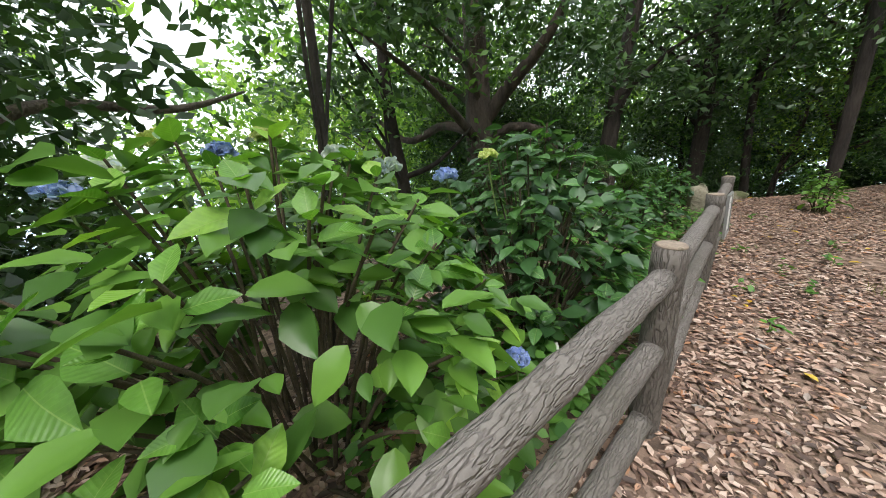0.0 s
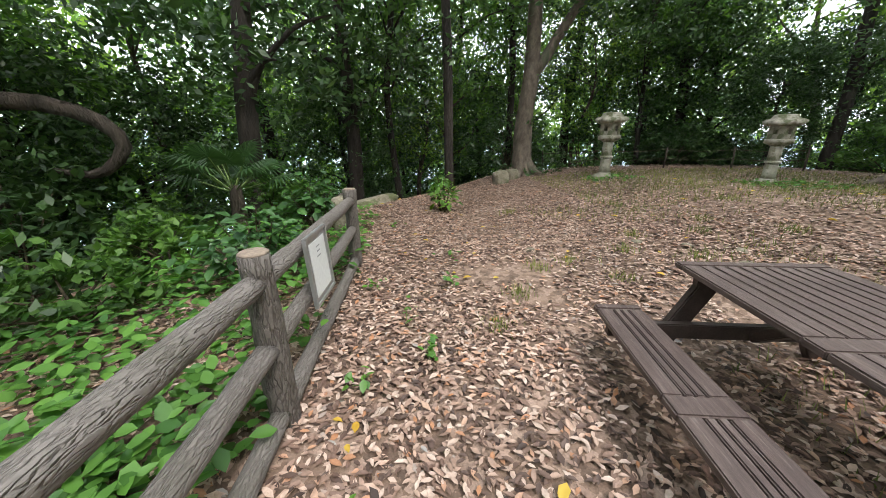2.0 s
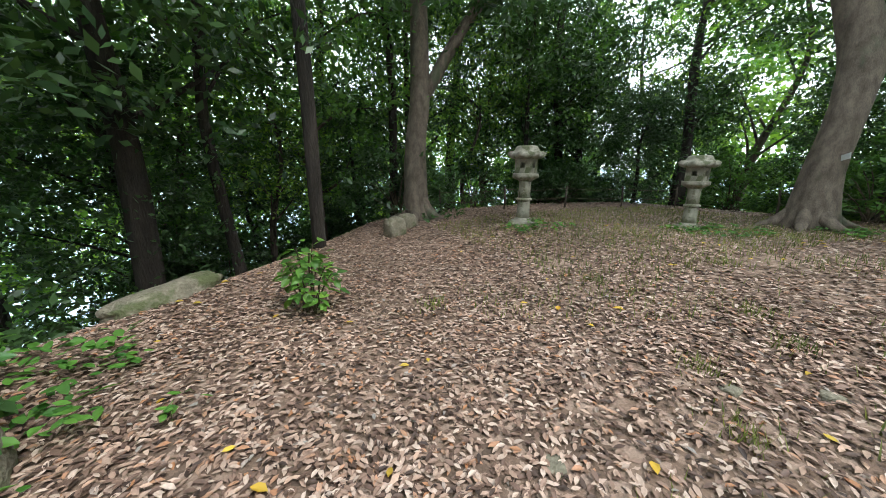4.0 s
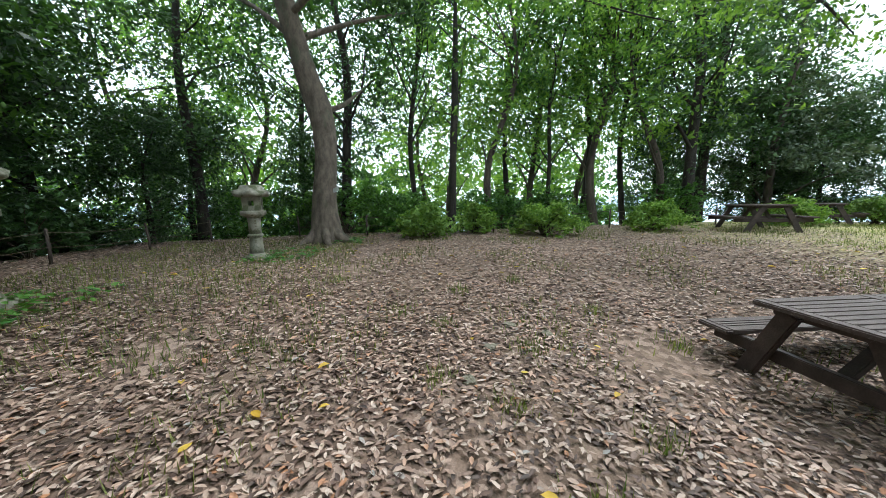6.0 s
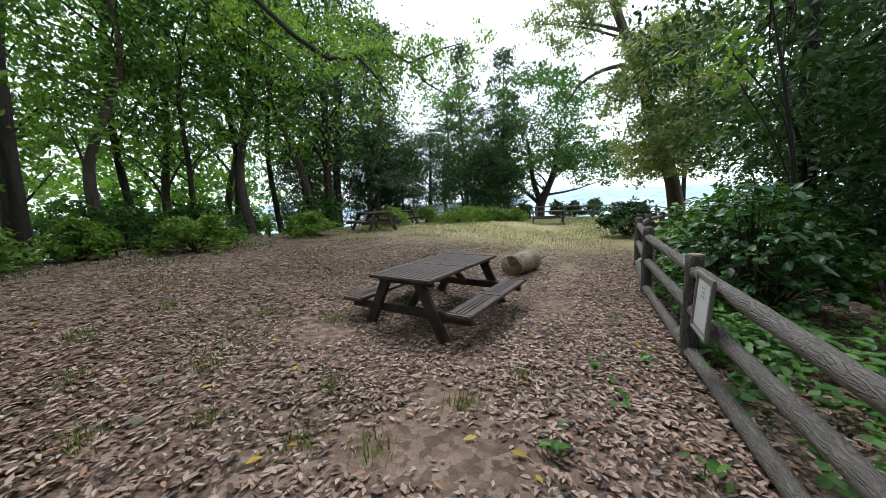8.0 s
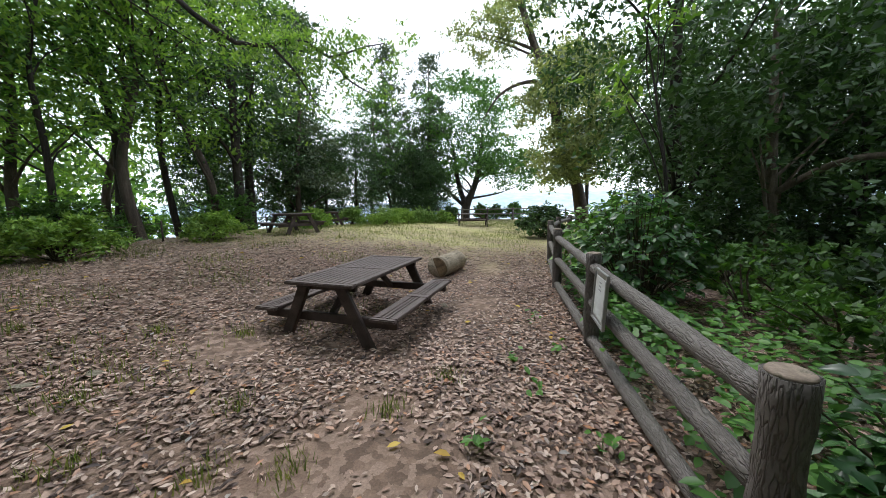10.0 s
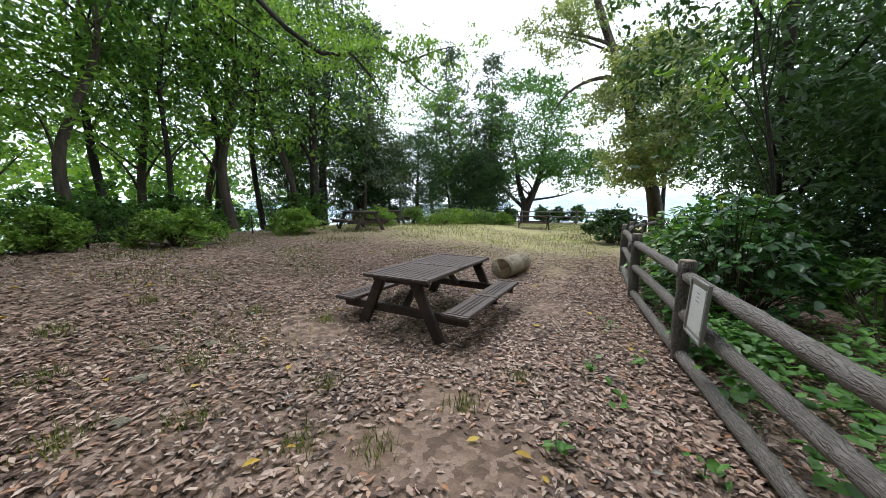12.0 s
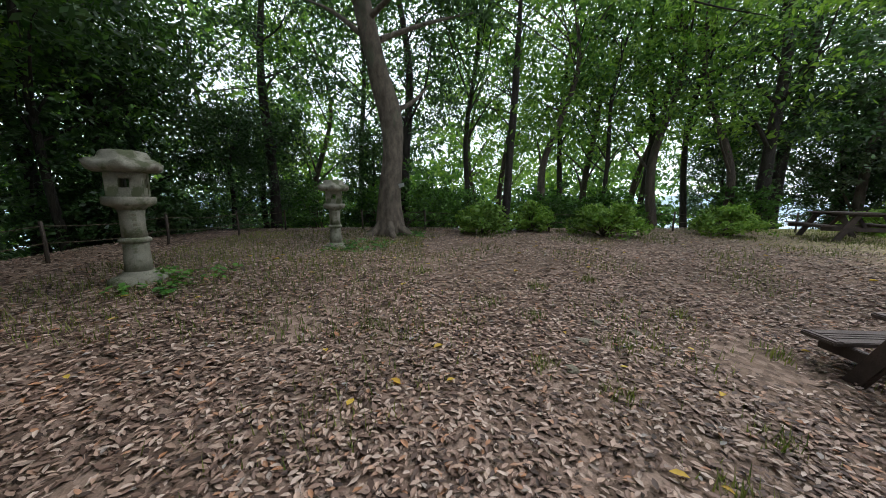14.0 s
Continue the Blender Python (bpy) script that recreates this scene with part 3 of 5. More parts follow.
# ---- the sawn log ----
def sawn_log():
    ob = thing("log", "short pale sawn log lying on fallen leaves", "log", pose(2.16, -0.62, float(land(2.1, -1.0)) + 0.185, 0, 0, -15))
    n = 12
    v, q, t = tube([(0.02 * math.sin(k), -0.88 * k / (n - 1), 0.01 * math.cos(k * 1.3)) for k in range(n)], [0.2 + 0.007 * math.sin(k * 2.1) for k in range(n)], 22, 0.05, 3, True, 0.02)
    part("bark_body", mesh_from("bark_body", v, q, "log", t, True), ob)
    for y, s in ((0.004, 1), (-0.886, -1)):
        v, q, t = tube([(0, y - 0.006 * s, 0), (0, y, 0), (0, y + 0.004 * s, 0)], [0.19, 0.19, 0.17], 22, 0.06, 8, True, 0.02)
        part("cut_end", mesh_from("cut_end", v, q, "log_end", t), ob, None, "dark cracked sawn end")


sawn_log()


# ---- stone lanterns ----
def ring_solid(levels, sides, mat, name, turn=0.0, lift=None, roughness=0.004, seed=0, smooth=False):
    """A stone turned from (height, radius) levels with the given number of sides; lift(a) raises corners at the levels marked."""
    rng = np.random.default_rng(seed)
    verts, quads = [], []
    for z, r, *c in levels:
        for k in range(sides):
            a = 2 * math.pi * k / sides + turn
            up = lift(a) * c[0] if lift and c else 0.0
            rr = r * (1 + (0.16 * lift(a) / 0.06 * c[0] if lift and c else 0.0))
            verts.append((rr * math.cos(a) + rng.normal(0, roughness), rr * math.sin(a) + rng.normal(0, roughness), z + up + rng.normal(0, roughness * 0.5)))
    n = len(levels)
    for i in range(n - 1):
        for k in range(sides):
            a, b = i * sides + k, i * sides + (k + 1) % sides
            quads.append((a, b, b + sides, a + sides))
    tris = [(0, k + 1, k) for k in range(1, sides - 1)] + [((n - 1) * sides, (n - 1) * sides + k, (n - 1) * sides + k + 1) for k in range(1, sides - 1)]
    return mesh_from(name, verts, quads, mat, tris, smooth)


def stone_lantern(m):
    ob = thing("stone_lantern", "weathered grey stone lantern with lichen on earth", "stone lantern", m, "stone lanterns")
    part("base", ring_solid([(-0.08, 0.40), (0.0, 0.39), (0.05, 0.37), (0.085, 0.29), (0.12, 0.22), (0.16, 0.2)], 16, "stone", "base", seed=1), ob)
    part("lower_shaft", ring_solid([(0.155, 0.175), (0.3, 0.165), (0.52, 0.16), (0.60, 0.16)], 20, "stone", "lower_shaft", seed=2, smooth=True), ob)
    part("shaft_ring", ring_solid([(0.595, 0.17), (0.615, 0.195), (0.66, 0.195), (0.68, 0.17)], 20, "stone", "shaft_ring", seed=3), ob)
    part("upper_shaft", ring_solid([(0.675, 0.155), (0.85, 0.15), (1.05, 0.155), (1.1, 0.165)], 20, "stone", "upper_shaft", seed=4, smooth=True), ob)
    part("platform", ring_solid([(1.095, 0.17), (1.13, 0.2), (1.18, 0.31), (1.20, 0.335), (1.285, 0.335), (1.30, 0.32)], 6, "stone", "platform", 0.3, seed=5), ob)
    # fire box: four corner posts, sill and lintel round real windows
    half = 0.215
    box = part("fire_box", bm_mesh("fire_box_floor", box_bm(0.2, 0.2, 0.04, 0.006), "stone"), ob, pose(0, 0, 1.315, 0, 0, 17))
    corner = bm_mesh("corner_post", box_bm(0.155, 0.155, 0.37, 0.012), "stone")
    for x in (-1, 1):
        for y in (-1, 1):
            part("corner_post", corner, box, pose(x * (half - 0.0775), y * (half - 0.0775), 0.165))
    for name, z, h in (("sill", 0.05, 0.14), ("lintel", 0.3, 0.10)):
        bar = bm_mesh(name, box_bm(2 * half - 0.29, 0.10, h, 0.004), "stone")
        for a in range(4):
            t = Matrix.Rotation(a * math.pi / 2, 4, "Z")
            part(name, bar, box, Matrix.Translation(t @ Vector((0, half - 0.055, z))) @ t)
    lift = lambda a: 0.06 * max(0.0, math.cos(6 * (a - 0.3))) ** 3
    part("roof", ring_solid([(1.655, 0.2), (1.66, 0.36, 0.5), (1.69, 0.42, 0.8), (1.75, 0.43, 1.0), (1.80, 0.38, 0.8), (1.84, 0.31, 0.3), (1.92, 0.285), (1.96, 0.26), (1.975, 0.2)], 36, "stone", "roof", 0.0, lift, seed=6), ob)
    # cut letters down the shaft, too worn to read
    for k in range(4):
        part("inscription", bm_mesh("inscription", box_bm(0.004, 0.05, 0.035, 0.0), "rock"), ob, pose(-0.125, -0.09, 1.03 - 0.075 * k, 0, 0, 36))
    return ob


SMALL = Matrix.Diagonal((0.77, 0.77, 0.77, 1))
lantern = stone_lantern(pose(5.18, 9.05, float(land(5.2, 9.05)), 0, 0, 10) @ SMALL)
copy_thing(lantern, pose(7.75, 7.35, float(land(7.75, 7.35)), 0, 0, -8) @ Matrix.Diagonal((0.88, 0.88, 0.88, 1)))


# ---- rocks ----
def rock(name, label, x, y, sx, sy, sz, seed, turn=0):
    bm = bmesh.new()
    bmesh.ops.create_icosphere(bm, subdivisions=4, radius=1.0)
    for v in bm.verts:
        c = v.co.copy()
        e = 3.5
        k = (abs(c.x) ** e + abs(c.y) ** e + abs(c.z) ** e) ** (-1 / e)
        v.co = c * k * (1 + 0.16 * noise.noise(c * 1.3 + Vector((seed, 0, 0))) + 0.05 * noise.noise(c * 5 + Vector((0, seed, 0))))
        v.co = Vector((v.co.x * sx / 2, v.co.y * sy / 2, v.co.z * sz * 0.55 + sz * 0.42))
    return thing(name, label, "rock", pose(x, y, float(land(x, y)) - 0.02, 4, -5, turn), data=bm_mesh(name, bm, "rock", True))


rock("boulder", "squared mossy stone block half set in soil", 2.75, 9.98, 0.44, 0.34, 0.4, 1, 30)
rock("boulder", "squared mossy stone block by tree roots", 3.16, 10.5, 0.4, 0.34, 0.34, 2, 35)
rock("stone_stump", "upright yellowish stone behind the fence end", -0.5, 5.55, 0.3, 0.3, 0.62, 3, 10)
rock("stone_stump", "low yellowish stone on the soil", -0.75, 4.75, 0.26, 0.24, 0.26, 4, 50)
for i, (x, y) in enumerate([(3.85, 3.62), (4.05, 3.9), (3.7, 4.2), (3.3, 4.5), (2.0, 4.6), (1.7, 1.0)]):
    rock("pebble", "flat grey pebble among fallen leaves", x, y, 0.13, 0.1, 0.05, 11 + i, 60 * i)


rock("stone_slab", "long flat stone edging half buried in soil", -0.42, 8.05, 0.4, 1.2, 0.24, 7, -40)


def rope_fence(points, label):
    ob = thing("rope_fence", label, "fence")
    for i, (x, y) in enumerate(points):
        z = float(land(x, y))
        v, q, t = tube([(0, 0, -0.1), (0.01, 0, 0.3), (0.0, 0.01, 0.62)], [0.025, 0.024, 0.022], 8, 0.05, i)
        part("stake", mesh_from("stake", v, q, "bark", t, True), ob, pose(x, y, z, 2 * (i % 3) - 2, 0, 0))
        if i:
            a, za = points[i - 1], float(land(*points[i - 1]))
            for h in (0.3, 0.55):
                mid = ((a[0] + x) / 2, (a[1] + y) / 2, (za + z) / 2 + h - 0.05)
                v, q, t = tube(smooth_line([(a[0], a[1], za + h), mid, (x, y, z + h)], 7), np.full(7, 0.007), 5, 0, 1, False)
                part("rope", mesh_from("rope", v, q, "twig", t), ob)


rope_fence([(11.2 - 0.12 * k, 7.4 - 1.9 * k) for k in range(9)], "low rope fence on thin stakes along the slope")
rope_fence([(4.4 + 1.7 * k, 11.5 - 0.45 * k) for k in range(5)], "low rope fence on thin stakes behind the lanterns")


# ---- trees ----
def clump_leaves(centres, per, spread, size, rng, up=0.45, flat=0.55, droop=0.3, width=0.45, simple=True):
    centres = np.asarray(centres, float)
    if per < 24:
        c = np.repeat(centres, per, axis=0)
        off = rng.normal(size=c.shape) * spread
    else:
        twigs = max(4, per // 13)
        c = np.repeat(centres, twigs, axis=0)
        c = c + rng.normal(size=c.shape) * spread * (1, 1, flat * 1.1)
        c = np.repeat(c, per // twigs, axis=0)
        off = rng.normal(size=c.shape) * min(spread * 0.34, 0.3)
    off[:, 2] *= flat
    return blades(c + off, size, rng, up, width, droop, 0.25, simple)


def limb_set(stem, crown_pts, rng, r0, count):
    """Limbs that leave the trunk and reach into the crown."""
    out = []
    for k in rng.choice(len(crown_pts), min(count, len(crown_pts)), replace=False):
        end = np.array(crown_pts[k])
        want = end[2] - rng.uniform(0.8, 2.2)
        i = int(np.argmin(np.abs(stem[:, 2] - want)))
        i = min(max(i, 2), len(stem) - 2)
        a = stem[i]
        mid = (a + end) / 2 + rng.normal(0, 0.18, 3) + np.array([0, 0, 0.15])
        line = smooth_line([a, mid, end], 7)
        ra = r0 * (1 - 0.75 * i / len(stem)) * 0.42
        out.append(tube(line, np.linspace(ra, 0.012, 7), 6, 0.05, int(rng.integers(1e6)), False))
    return out


def tree(name, label, x, y, line, radii, crown, leaf, bark, mat, seed=0, limbs=14, per=70, spread=0.45, flat=0.55, extra_limbs=(), sides=12, group="", at=None, roots=0, up=0.45, droop=0.3, width=0.45, category="tree", limb_pts=None):
    """A tree on the ground at x, y: a trunk along line, limbs, and a crown round the given clump centres."""
    rng = np.random.default_rng(seed)
    z = float(land(x, y)) - 0.12
    ob = thing(name, label, category, at or pose(x, y, z), group)
    stem = smooth_line(line, 22)
    rad = np.interp(np.linspace(0, 1, 22), np.linspace(0, 1, len(radii)), radii)
    pieces = [tube(stem, rad, sides, 0.09, seed, True, 0.03)]
    for k in range(roots):
        a = 2 * math.pi * (k + rng.uniform(-0.2, 0.2)) / roots
        reach = rng.uniform(0.45, 0.95)
        p = [(0.1 * math.cos(a), 0.1 * math.sin(a), 0.75), (0.8 * radii[0] * math.cos(a), 0.8 * radii[0] * math.sin(a), 0.34), ((radii[0] + 0.4 * reach) * math.cos(a + 0.1), (radii[0] + 0.4 * reach) * math.sin(a + 0.1), 0.15), ((radii[0] + reach) * math.cos(a + 0.25), (radii[0] + reach) * math.sin(a + 0.25), 0.02)]
        pieces.append(tube(smooth_line(p, 8), [0.15, 0.15, 0.14, 0.12, 0.1, 0.08, 0.06, 0.03], 8, 0.1, seed + k))
    v, q, t = joined(pieces)
    part("trunk", mesh_from("trunk", v, q, bark, t, True), ob)
    for i, (p, r) in enumerate(extra_limbs):
        v, q, t = tube(smooth_line(p, 14), np.interp(np.linspace(0, 1, 14), np.linspace(0, 1, len(r)), r), 9, 0.07, seed + 9 + i, True, 0.03)
        part("limb", mesh_from("limb", v, q, bark, t, True), ob)
    if len(crown) and limbs:
        v, q, t = joined(limb_set(stem, crown if limb_pts is None else limb_pts, rng, radii[0], limbs))
        tagged(part("branchwork", mesh_from("branchwork", v, q, bark, t, True), ob), kind="stuff")
    if len(crown):
        v, q = clump_leaves(crown, per, spread, leaf, rng, up, flat, droop, width)
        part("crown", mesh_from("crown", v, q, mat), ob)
    return ob


def cloud(rng, n, low, high, radius, centre=(0, 0), hollow=0.35, taper=0.5):
    """Clump centres in an uneven crown between two heights."""
    out = []
    while len(out) < n:
        u = rng.uniform(0, 1)
        r = radius * (math.sin(math.pi * min(max(u * 0.9 + 0.08, 0), 1)) ** taper)
        d = math.sqrt(rng.uniform(hollow ** 2, 1)) * r
        a = rng.uniform(0, 2 * math.pi)
        out.append((centre[0] + d * math.cos(a), centre[1] + d * math.sin(a), low + (high - low) * u + rng.normal(0, 0.2)))
    return np.array(out)


def wood_proto(kind, seed):
    """Patterns for the trees of the wood: (label, line, radii, crown, leaf, bark, leaf colour, leaves a clump, spread)."""
    rng = np.random.default_rng(seed)
    s = lambda k: rng.normal(0, k)
    if kind == "tall":
        line = [(0, 0, 0), (s(.1), s(.1), 3), (s(.25), s(.25), 7), (s(.4), s(.4), 12.5)]
        return line, (0.24, 0.2, 0.17, 0.12, 0.04), cloud(rng, 70, 3.2, 13.5, 3.1), 0.2, "bark_dark", "crown_dark", 130, 0.62
    if kind == "green":
        line = [(0, 0, 0), (s(.2), s(.2), 2.5), (s(.4), s(.4), 6), (s(.6), s(.6), 10.5)]
        return line, (0.2, 0.16, 0.13, 0.08, 0.03), cloud(rng, 66, 3.3, 11.5, 3.3), 0.21, "bark", "crown_mid", 130, 0.62
    if kind == "light":
        line = [(0, 0, 0), (s(.2), s(.2), 2.5), (s(.5), s(.5), 6), (s(.7), s(.7), 10)]
        return line, (0.17, 0.14, 0.1, 0.06, 0.02), cloud(rng, 66, 3.4, 11.8, 3.5), 0.19, "bark", "crown_light", 104, 0.6
    if kind == "slender":
        line = [(0, 0, 0), (s(.15), s(.15), 3), (s(.4), s(.4), 6), (s(.7), s(.7), 9.5)]
        return line, (0.1, 0.085, 0.07, 0.05, 0.02), cloud(rng, 40, 3.4, 10.0, 2.2), 0.18, "bark_dark", "crown_mid", 90, 0.5
    if kind == "dense":
        line = [(0, 0, 0), (s(.1), s(.1), 3), (s(.2), s(.2), 6), (s(.3), s(.3), 9)]
        return line, (0.25, 0.2, 0.15, 0.1, 0.03), cloud(rng, 130, 0.7, 10.5, 3.2, taper=0.35), 0.23, "bark_dark", "crown_dark", 156, 0.6
    line = [(0, 0, 0), (s(.05), s(.05), 4), (s(.1), s(.1), 8), (s(.1), s(.1), 13)]
    crown = []
    for _ in range(75):
        u = rng.uniform(0, 1)
        r, a = 2.7 * (1 - u) ** 0.8 * rng.uniform(0.35, 1) + 0.15, rng.uniform(0, 6.28)
        crown.append((r * math.cos(a), r * math.sin(a), 2.2 + 11.2 * u - 0.25 * r))
    return line, (0.2, 0.17, 0.13, 0.08, 0.02), np.array(crown), 0.24, "bark", "crown_grey", 150, 0.45


LABELS = dict(tall="tall dark evergreen tree with a straight trunk", green="green broadleaf tree at the wood edge", light="fresh green broadleaf tree on the slope",
              slender="slender young tree with a thin dark trunk", dense="dense dark evergreen leafy to the ground", conifer="grey-green conifer with drooping boughs")
PROTO = {}


def wood(kind, x, y, size=1.0, turn=0.0, lean=(0, 0), variant=0):
    key = (kind, variant)
    m = pose(x, y, float(land(x, y)) - 0.12, lean[0], lean[1], turn) @ Matrix.Diagonal((size, size, size, 1))
    if key in PROTO:
        return copy_thing(PROTO[key], m)
    line, radii, crown, leaf, bark, mat, per, spread = wood_proto(kind, 17 * len(PROTO) + 5)
    PROTO[key] = tree("tree", LABELS[kind], x, y, line, radii, crown, leaf, bark, mat, seed=31 + len(PROTO), limbs=10, per=per, spread=spread, group="trees of the wood", at=m, sides=10)
    return PROTO[key]


def grown(x, y, size, turn=0.0):
    return pose(x, y, float(land(x, y)) - 0.12, 0, 0, turn) @ Matrix.Diagonal((size, size, size, 1))


# the two great trees of the clearing
rngA = np.random.default_rng(41)
tree("old_tree", "old tree with pale trunk and spreading roots", 3.7, 11.2,
     [(0, 0, 0), (-0.08, 0.03, 0.9), (-0.02, 0.1, 2.2), (0.1, 0.15, 3.4), (0.12, 0.2, 5.4), (0.1, 0.3, 8), (0.4, 0.2, 11)], (0.44, 0.31, 0.27, 0.27, 0.22, 0.17, 0.05),
     # third cloud: extra clumps added overhead, out of view, to shade the ground below
     np.concatenate([cloud(rngA, 80, 6.0, 13, 4.6), cloud(rngA, 22, 4.6, 7, 2.2, (2.8, -0.3)), cloud(rngA, 26, 7.4, 10.5, 4.2, (-1.6, -3.4), 0.0)]), 0.22, "bark_pale", "crown_dark", seed=41, limbs=16, per=130, spread=0.5,
     extra_limbs=[([(0.08, 0.14, 3.2), (0.45, 0.1, 3.75), (0.95, 0.0, 4.6), (1.75, -0.2, 5.75), (3.2, -0.6, 7.2)], (0.2, 0.17, 0.15, 0.13, 0.05))], roots=6, sides=16, at=grown(3.7, 11.2, 0.88), limb_pts=cloud(rngA, 16, 7.5, 13, 3.6))
tree("old_tree", "old tree with knobbly leaning trunk and flared base", 9.9, 6.45,
     [(0, 0, 0), (0.05, 0.0, 1.2), (0.2, -0.1, 2.7), (0.3, 0.0, 3.9), (0.12, 0.35, 5.2), (-0.1, 0.75, 7.2), (-0.2, 0.9, 10.5)], (0.52, 0.34, 0.31, 0.36, 0.27, 0.24, 0.06),
     cloud(rngA, 90, 7.0, 14, 4.6), 0.22, "bark_pale", "crown_dark", seed=43, limbs=16, per=130, spread=0.5,
     extra_limbs=[([(-0.05, 0.7, 6.6), (-0.5, 1.2, 7.4), (-0.9, 1.7, 9.0)], (0.18, 0.14, 0.05)), ([(0.3, 0.0, 3.9), (1.0, -0.6, 4.3), (1.9, -1.3, 5.2)], (0.1, 0.07, 0.02))], roots=6, sides=16, at=grown(9.9, 6.45, 0.86))
tag = thing("tree_tag", "small white name plate wired to the trunk", "sign", pose(9.68, 6.13, 1.72, 0, 12, 48) @ SMALL)
part("plate", bm_mesh("plate", box_bm(0.25, 0.012, 0.13, 0.003), "paper"), tag)
part("wire", bm_mesh("wire", box_bm(0.27, 0.004, 0.006, 0.0), "ink"), tag, pose(0, -0.009, 0.03))

# trunks near the fence and behind it
wood("slender", 1.3, 9.95, 1.3, 20)
wood("tall", -1.35, 10.3, 0.9, 80)
wood("tall", -3.1, 8.1, 1.05, 150, (2, -3), 1)
rngI = np.random.default_rng(51)
ivy = tree("ivy_tree", "dark leaning tree wrapped in ivy at its foot", -4.3, 4.5,
     [(0, 0, 0), (-0.12, 0.05, 1.4), (-0.3, 0.1, 3), (-0.5, 0.2, 6), (-0.4, 0.3, 10)], (0.4, 0.34, 0.3, 0.22, 0.06),
     np.concatenate([cloud(rngI, 70, 4.0, 11, 3.8), cloud(rngI, 20, 3.0, 5.5, 2.2, (-0.8, -1.8))]), 0.2, "bark", "crown_dark", seed=52, limbs=12, per=130, spread=0.5,
     extra_limbs=[([(-0.2, 0.1, 2.2), (0.3, 0.3, 2.75), (1.0, 0.55, 2.65), (1.25, 0.7, 2.3), (0.9, 0.65, 1.95), (0.4, 0.6, 2.0)], (0.12, 0.1, 0.09, 0.08, 0.06, 0.03)),
                  ([(-0.25, 0.1, 2.8), (0.4, 0.3, 3.6), (1.2, 0.3, 4.3), (2.0, 0.4, 5.6)], (0.16, 0.14, 0.1, 0.04)),
                  ([(-0.25, 0.1, 2.6), (-1.1, -0.2, 2.9), (-2.0, -0.6, 2.6), (-3, -1, 3.4)], (0.12, 0.1, 0.08, 0.03))], roots=4)
ri = np.random.default_rng(8)
iv = np.stack([0.38 * np.cos(a := ri.uniform(0, 6.28, 1500)) * (f := ri.uniform(0.95, 1.35, 1500)) - 0.06, 0.38 * np.sin(a) * f, ri.uniform(0, 1, 1500) ** 1.3 * 2.5], 1)
v, q = blades(iv, 0.09, ri, 0.2, 0.8)
part("ivy", mesh_from("ivy", v, q, "crown_dark"), ivy, None, "dark ivy leaves")
rngS = np.random.default_rng(61)
tree("slender_tree", "bare dark trunk with crooked side limbs", -5.6, 3.1, [(0, 0, 0), (0.02, 0, 2), (-0.2, -0.1, 4), (-0.35, 0, 7)], (0.17, 0.14, 0.13, 0.05),
     cloud(rngS, 44, 3.6, 8.5, 3.0), 0.17, "bark_dark", "crown_mid", seed=62, limbs=10, per=100,
     extra_limbs=[([(0, 0, 1.6), (-0.6, -0.5, 1.9), (-1.2, -0.9, 2.6), (-2.0, -1.2, 2.9)], (0.08, 0.06, 0.04, 0.015)), ([(0, 0, 2.2), (0.7, 0.4, 2.5), (1.3, 0.9, 3.2)], (0.07, 0.05, 0.015))])

